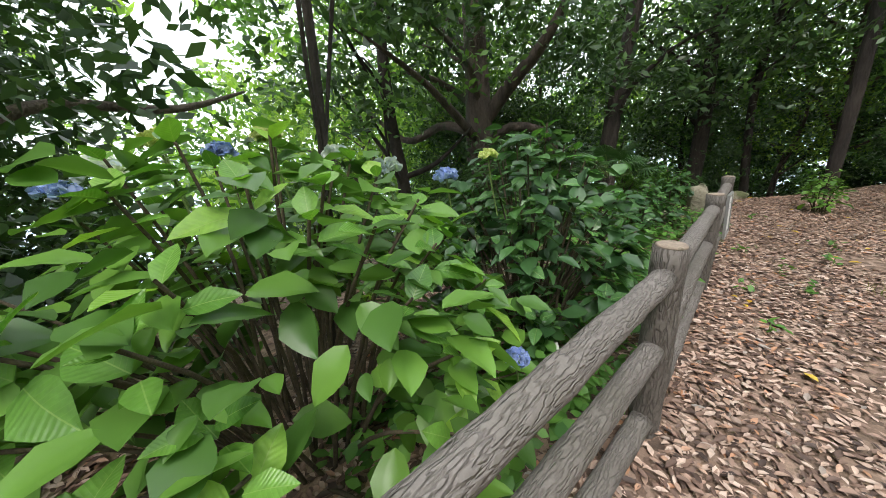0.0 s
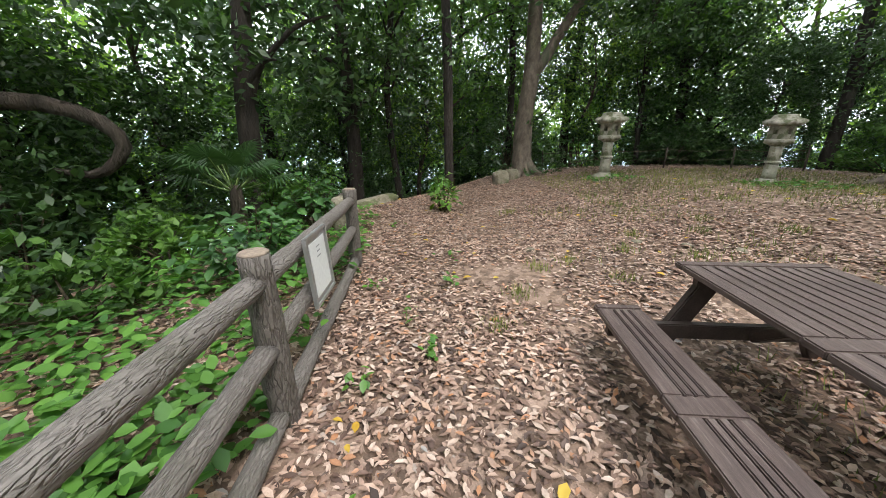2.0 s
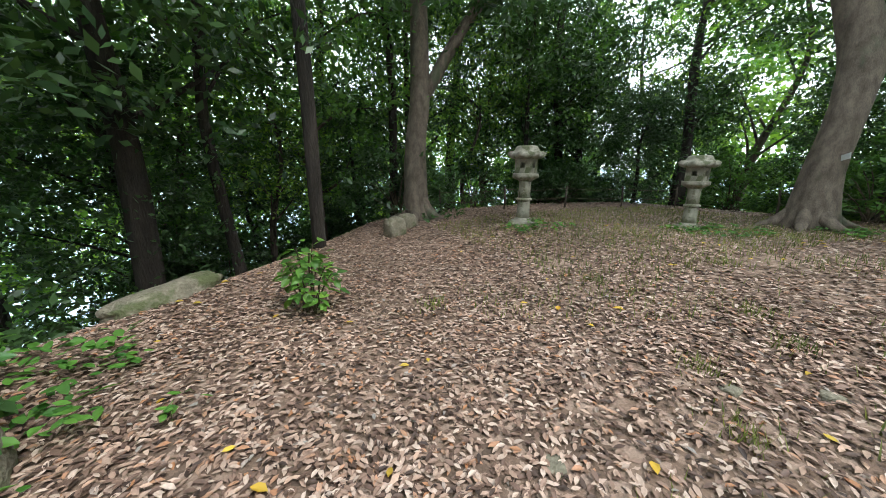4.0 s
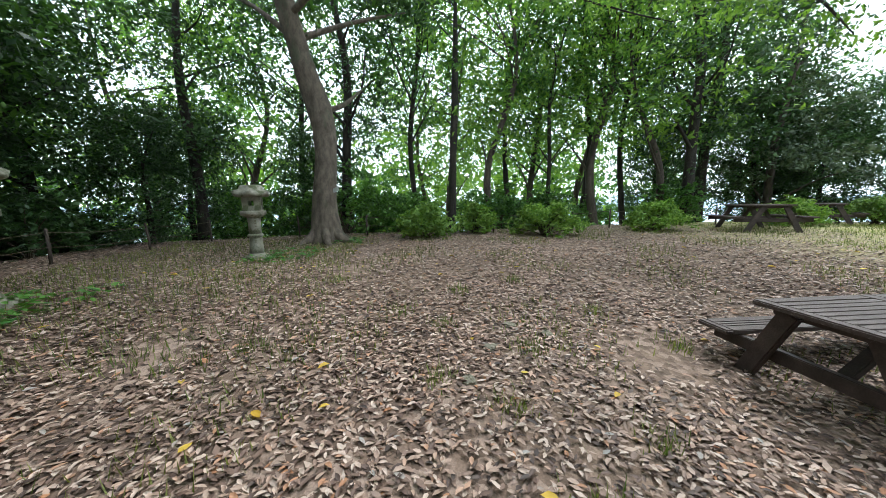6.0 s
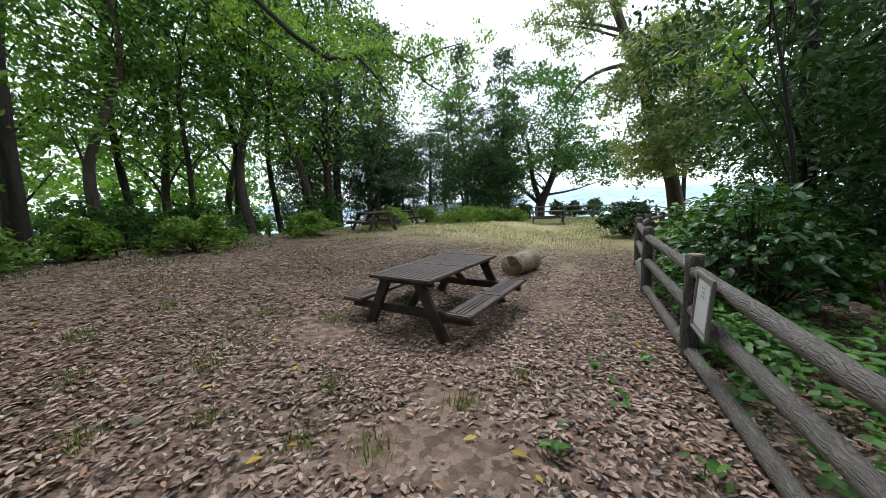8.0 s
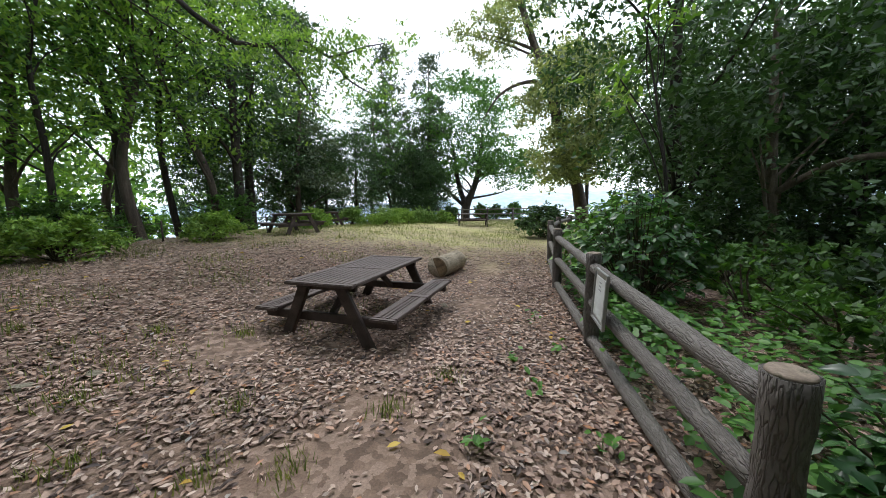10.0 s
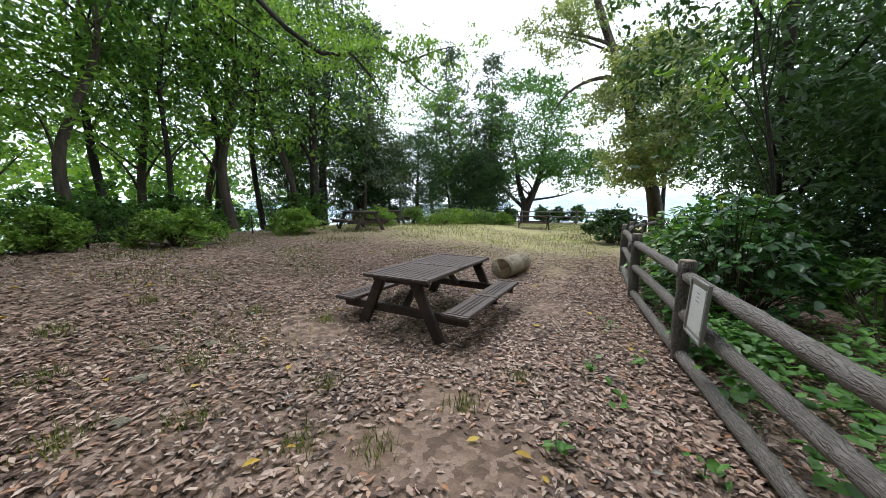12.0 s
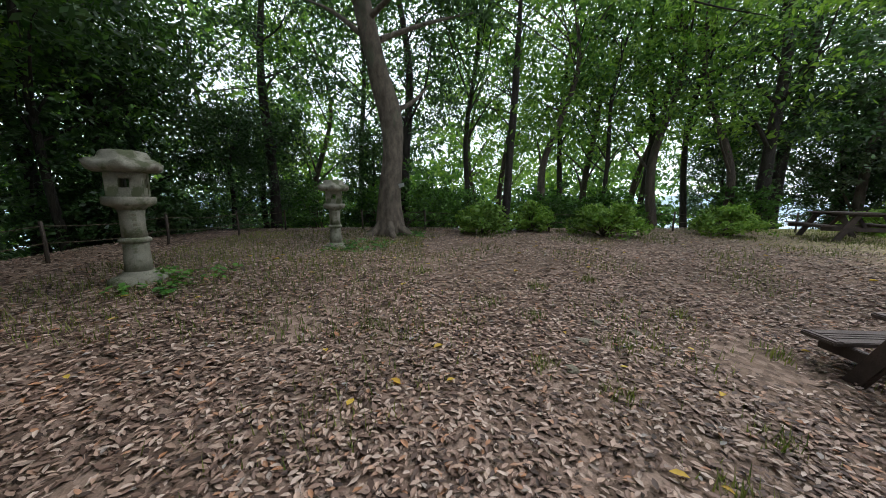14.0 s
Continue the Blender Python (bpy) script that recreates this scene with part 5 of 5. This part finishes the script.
def herbs():
    rng = np.random.default_rng(401)
    spots = np.concatenate([scatter(rng, 330, -2.0, -0.12, 1.0, 5.2), scatter(rng, 210, -1.0, -0.1, -1.2, 2.2), scatter(rng, 120, -2.6, -0.2, 3.5, 7.0)])
    low = np.concatenate([scatter(rng, 34, 4.5, 5.6, 8.0, 9.0), scatter(rng, 44, 7.0, 8.6, 6.3, 7.4), scatter(rng, 30, 9.2, 10.3, 5.6, 6.4)])
    c = np.repeat(spots, 8, axis=0) + rng.normal(0, 1, (len(spots) * 8, 3)) * (0.07, 0.07, 0.0)
    c[:, 2] += rng.uniform(0.02, 0.26, len(c))
    c2 = np.repeat(low, 5, axis=0) + rng.normal(0, 1, (len(low) * 5, 3)) * (0.06, 0.06, 0.0)
    c2[:, 2] += rng.uniform(0.02, 0.09, len(c2))
    v, q = blades(np.concatenate([c, c2]), 0.095, rng, 0.7, 0.55)
    thing("ground_herbs", "low green herbs sprouting through fallen leaves", "plants", kind="stuff", data=mesh_from("ground_herbs", v, q, "herb"))
    for i, (x, y) in enumerate([(0.55, 3.0), (0.72, 2.55), (0.35, 2.3), (0.5, 1.5), (0.95, 3.6), (0.25, 3.55), (1.0, 4.35), (0.2, 5.7)]):
        ob = thing("seedling", "small green seedling among fallen leaves", "plant", pose(x, y, float(land(x, y))), "seedlings on the path")
        pts = rng.normal(0, 1, (10, 3)) * (0.06, 0.06, 0) + np.array((0, 0, 0.03)) + rng.uniform(0, 0.1, (10, 1)) * np.array((0, 0, 1))
        v, q = blades(pts, 0.07, rng, 0.6, 0.55)
        part("leaves", mesh_from("leaves", v, q, "herb"), ob)
        sv, sq, st = tube([(0, 0, -0.02), (0.005, 0.0, 0.1)], [0.004, 0.003], 5, 0, 1, False)
        part("stem", mesh_from("stem", sv, sq, "green_stem", st), ob)


herbs()


def grass():
    rng = np.random.default_rng(402)
    tufts = [(3.0, 4.3), (3.35, 4.7), (4.1, 4.5), (4.4, 4.9), (3.6, 3.9), (4.9, 4.2), (2.3, 4.15), (2.6, 3.6), (1.9, 4.0), (1.55, 3.4), (5.4, 5.6), (3.9, 6.1), (2.2, 6.6), (5.2, 3.4), (4.2, 2.9), (3.5, 2.6), (1.25, 2.9)]
    c = [np.array((x, y, 0)) + rng.normal(0, 1, (70, 3)) * (0.07, 0.07, 0) for x, y in tufts]
    c.append(scatter(rng, 9000, 3.6, 10.6, 5.6, 10.2)[:, :] * np.array((1, 1, 0)))
    thin = scatter(rng, 26000, 2.5, 11.2, -6.0, 7.5)
    thin = thin[np.sin(thin[:, 0] * 2.3 + 2 * np.sin(thin[:, 1] * 1.1)) + np.sin(thin[:, 1] * 2.9 + thin[:, 0]) + 0.06 * thin[:, 0] > 0.95 + 0.4 * rng.normal(0, 1, len(thin))]
    c.append(thin * np.array((1, 1, 0)))
    lawn = scatter(rng, 46000, 0.3, 11.0, -19.5, -1.8)
    keep = (np.sin(lawn[:, 0] * 0.9 + 1.3) + np.sin(lawn[:, 1] * 0.7) + rng.normal(0, 0.8, len(lawn)) > -0.6) & (rng.uniform(0, 1, len(lawn)) < np.clip((-2.5 - lawn[:, 1]) / 5.5, 0, 1))
    c.append(lawn[keep] * np.array((1, 1, 0)))
    c = np.concatenate(c)
    c[:, 2] = land(c[:, 0], c[:, 1]) + 0.02
    n = len(c)
    a = rng.uniform(0, 6.28, n)
    h, w = rng.uniform(0.035, 0.1, n), rng.uniform(0.003, 0.007, n)
    d = np.stack([np.cos(a), np.sin(a), np.zeros(n)], 1)
    s = np.stack([-np.sin(a), np.cos(a), np.zeros(n)], 1)
    lo = c - np.array((0, 0, 0.03))
    v = np.stack([lo - s * w[:, None], lo + s * w[:, None], c + d * (h * 0.6)[:, None] + np.array((0, 0, 1)) * h[:, None]], 1).reshape(-1, 3)
    thing("grass", "sparse short grass over dry soil", "grass", kind="stuff", data=mesh_from("grass", v, [], "grass", np.arange(3 * n).reshape(-1, 3)))


grass()


def bare(x, y):
    """How bare of leaves the trodden patches are."""
    out = np.zeros(len(x))
    for px, py, rx, ry in ((1.35, 3.85, 0.45, 0.35), (1.7, 3.35, 0.4, 0.3), (3.4, 2.85, 0.6, 0.55), (1.2, 0.85, 0.36, 0.7), (1.85, 3.95, 0.55, 0.35), (1.3, -0.3, 0.25, 0.4), (1.75, 3.9, 0.45, 0.35), (1.25, -1.5, 0.4, 0.9), (6.0, 5.5, 0.6, 0.4), (3.9, 6.8, 0.5, 0.3)):
        out = np.maximum(out, np.exp(-(((x - px) / rx) ** 2 + ((y - py) / ry) ** 2) * 1.2))
    return out


def litter():
    rng = np.random.default_rng(403)
    for count, spans, simple in ((100000, (-2.0, 7.5, -4.5, 10.5), False), (100000, (-2.0, 7.5, -4.5, 10.5), None), (230000, (-2.0, 12.0, -8.0, 11.9), True), (12000, (-6, 0, -4, 13), True)):
        c = scatter(rng, count, *spans)
        away = np.hypot(np.maximum(np.maximum(-0.6 - c[:, 0], c[:, 0] - 3.2), 0), np.maximum(np.maximum(-0.8 - c[:, 1], c[:, 1] - 6.2), 0))
        near_share = np.clip(1.15 - away / 3.2, 0, 1)
        c = c[rng.uniform(0, 1, len(c)) < ((1 - 0.8 * near_share) * np.clip((c[:, 1] + 7.0) / 6.5, 0.05, 1) if simple else near_share)]
        keep = (rng.uniform(0, 1, len(c)) > 1.15 * bare(c[:, 0], c[:, 1])) & (rng.uniform(0, 1, len(c)) < 0.6 + 0.55 * noise_grid(c))
        c = c[keep]
        c[:, 2] += rng.uniform(0.005, 0.032, len(c))
        flat = np.array_split(np.arange(len(c)), 3)
        vs, qs, n = [], [], 0
        for part_of, up in zip(flat, (0.74, 0.88, 0.96)):
            v, q = blades(c[part_of], 0.074 if simple else 0.059 if simple is False else 0.051, rng, up, 0.4, 0, 0.5, bool(simple))
            vs.append(v), qs.append(q + n)
            n += len(v)
        thing("fallen_leaves", "dry brown fallen leaves covering the earth", "leaves", kind="stuff", data=mesh_from("fallen_leaves", np.concatenate(vs), np.concatenate(qs), "litter"))
    y = scatter(rng, 150, -0.3, 9, -3, 9)
    y[:, 2] += 0.035
    v, q = blades(y, 0.08, rng, 0.9, 0.5, 0, 0.5)
    thing("yellow_leaves", "scattered yellow fallen leaves", "leaves", kind="stuff", data=mesh_from("yellow_leaves", v, q, "litter_yellow"))


def noise_grid(c):
    return 0.5 + 0.25 * np.sin(c[:, 0] * 2.1 + 1.7 * np.sin(c[:, 1] * 1.3)) + 0.25 * np.sin(c[:, 1] * 2.7 + 1.1 * np.sin(c[:, 0] * 1.9))


litter()


def far_woods():
    rng = np.random.default_rng(404)
    for mat, n, lab in (("crown_light", 330, "fresh green tree tops down the slope"), ("crown_mid", 300, "green tree tops down the slope")):
        pts = []
        while len(pts) < n:
            a = rng.uniform(-0.75, 3.3)
            r = rng.uniform(20, 34)
            x, y = 5 + r * math.cos(a), r * math.sin(a)
            if y < -12 and x < 18:
                continue
            pts.append((x, y, land(x, y) + rng.uniform(1, 19)))
        for _ in range(230):
            a, rr = rng.uniform(-0.5, 3.2), rng.uniform(19, 28)
            x, y = 5 + rr * math.cos(a), rr * math.sin(a)
            if not (y < -12 and x < 18):
                pts.append((x, y, rng.uniform(-2.5, 4.5)))
        v, q = clump_leaves(pts, 90, 1.2, 0.5, rng, 0.4, 0.7, 0.3)
        thing("far_woods", lab, "woods", kind="stuff", data=mesh_from("far_woods", v, q, mat))


far_woods()
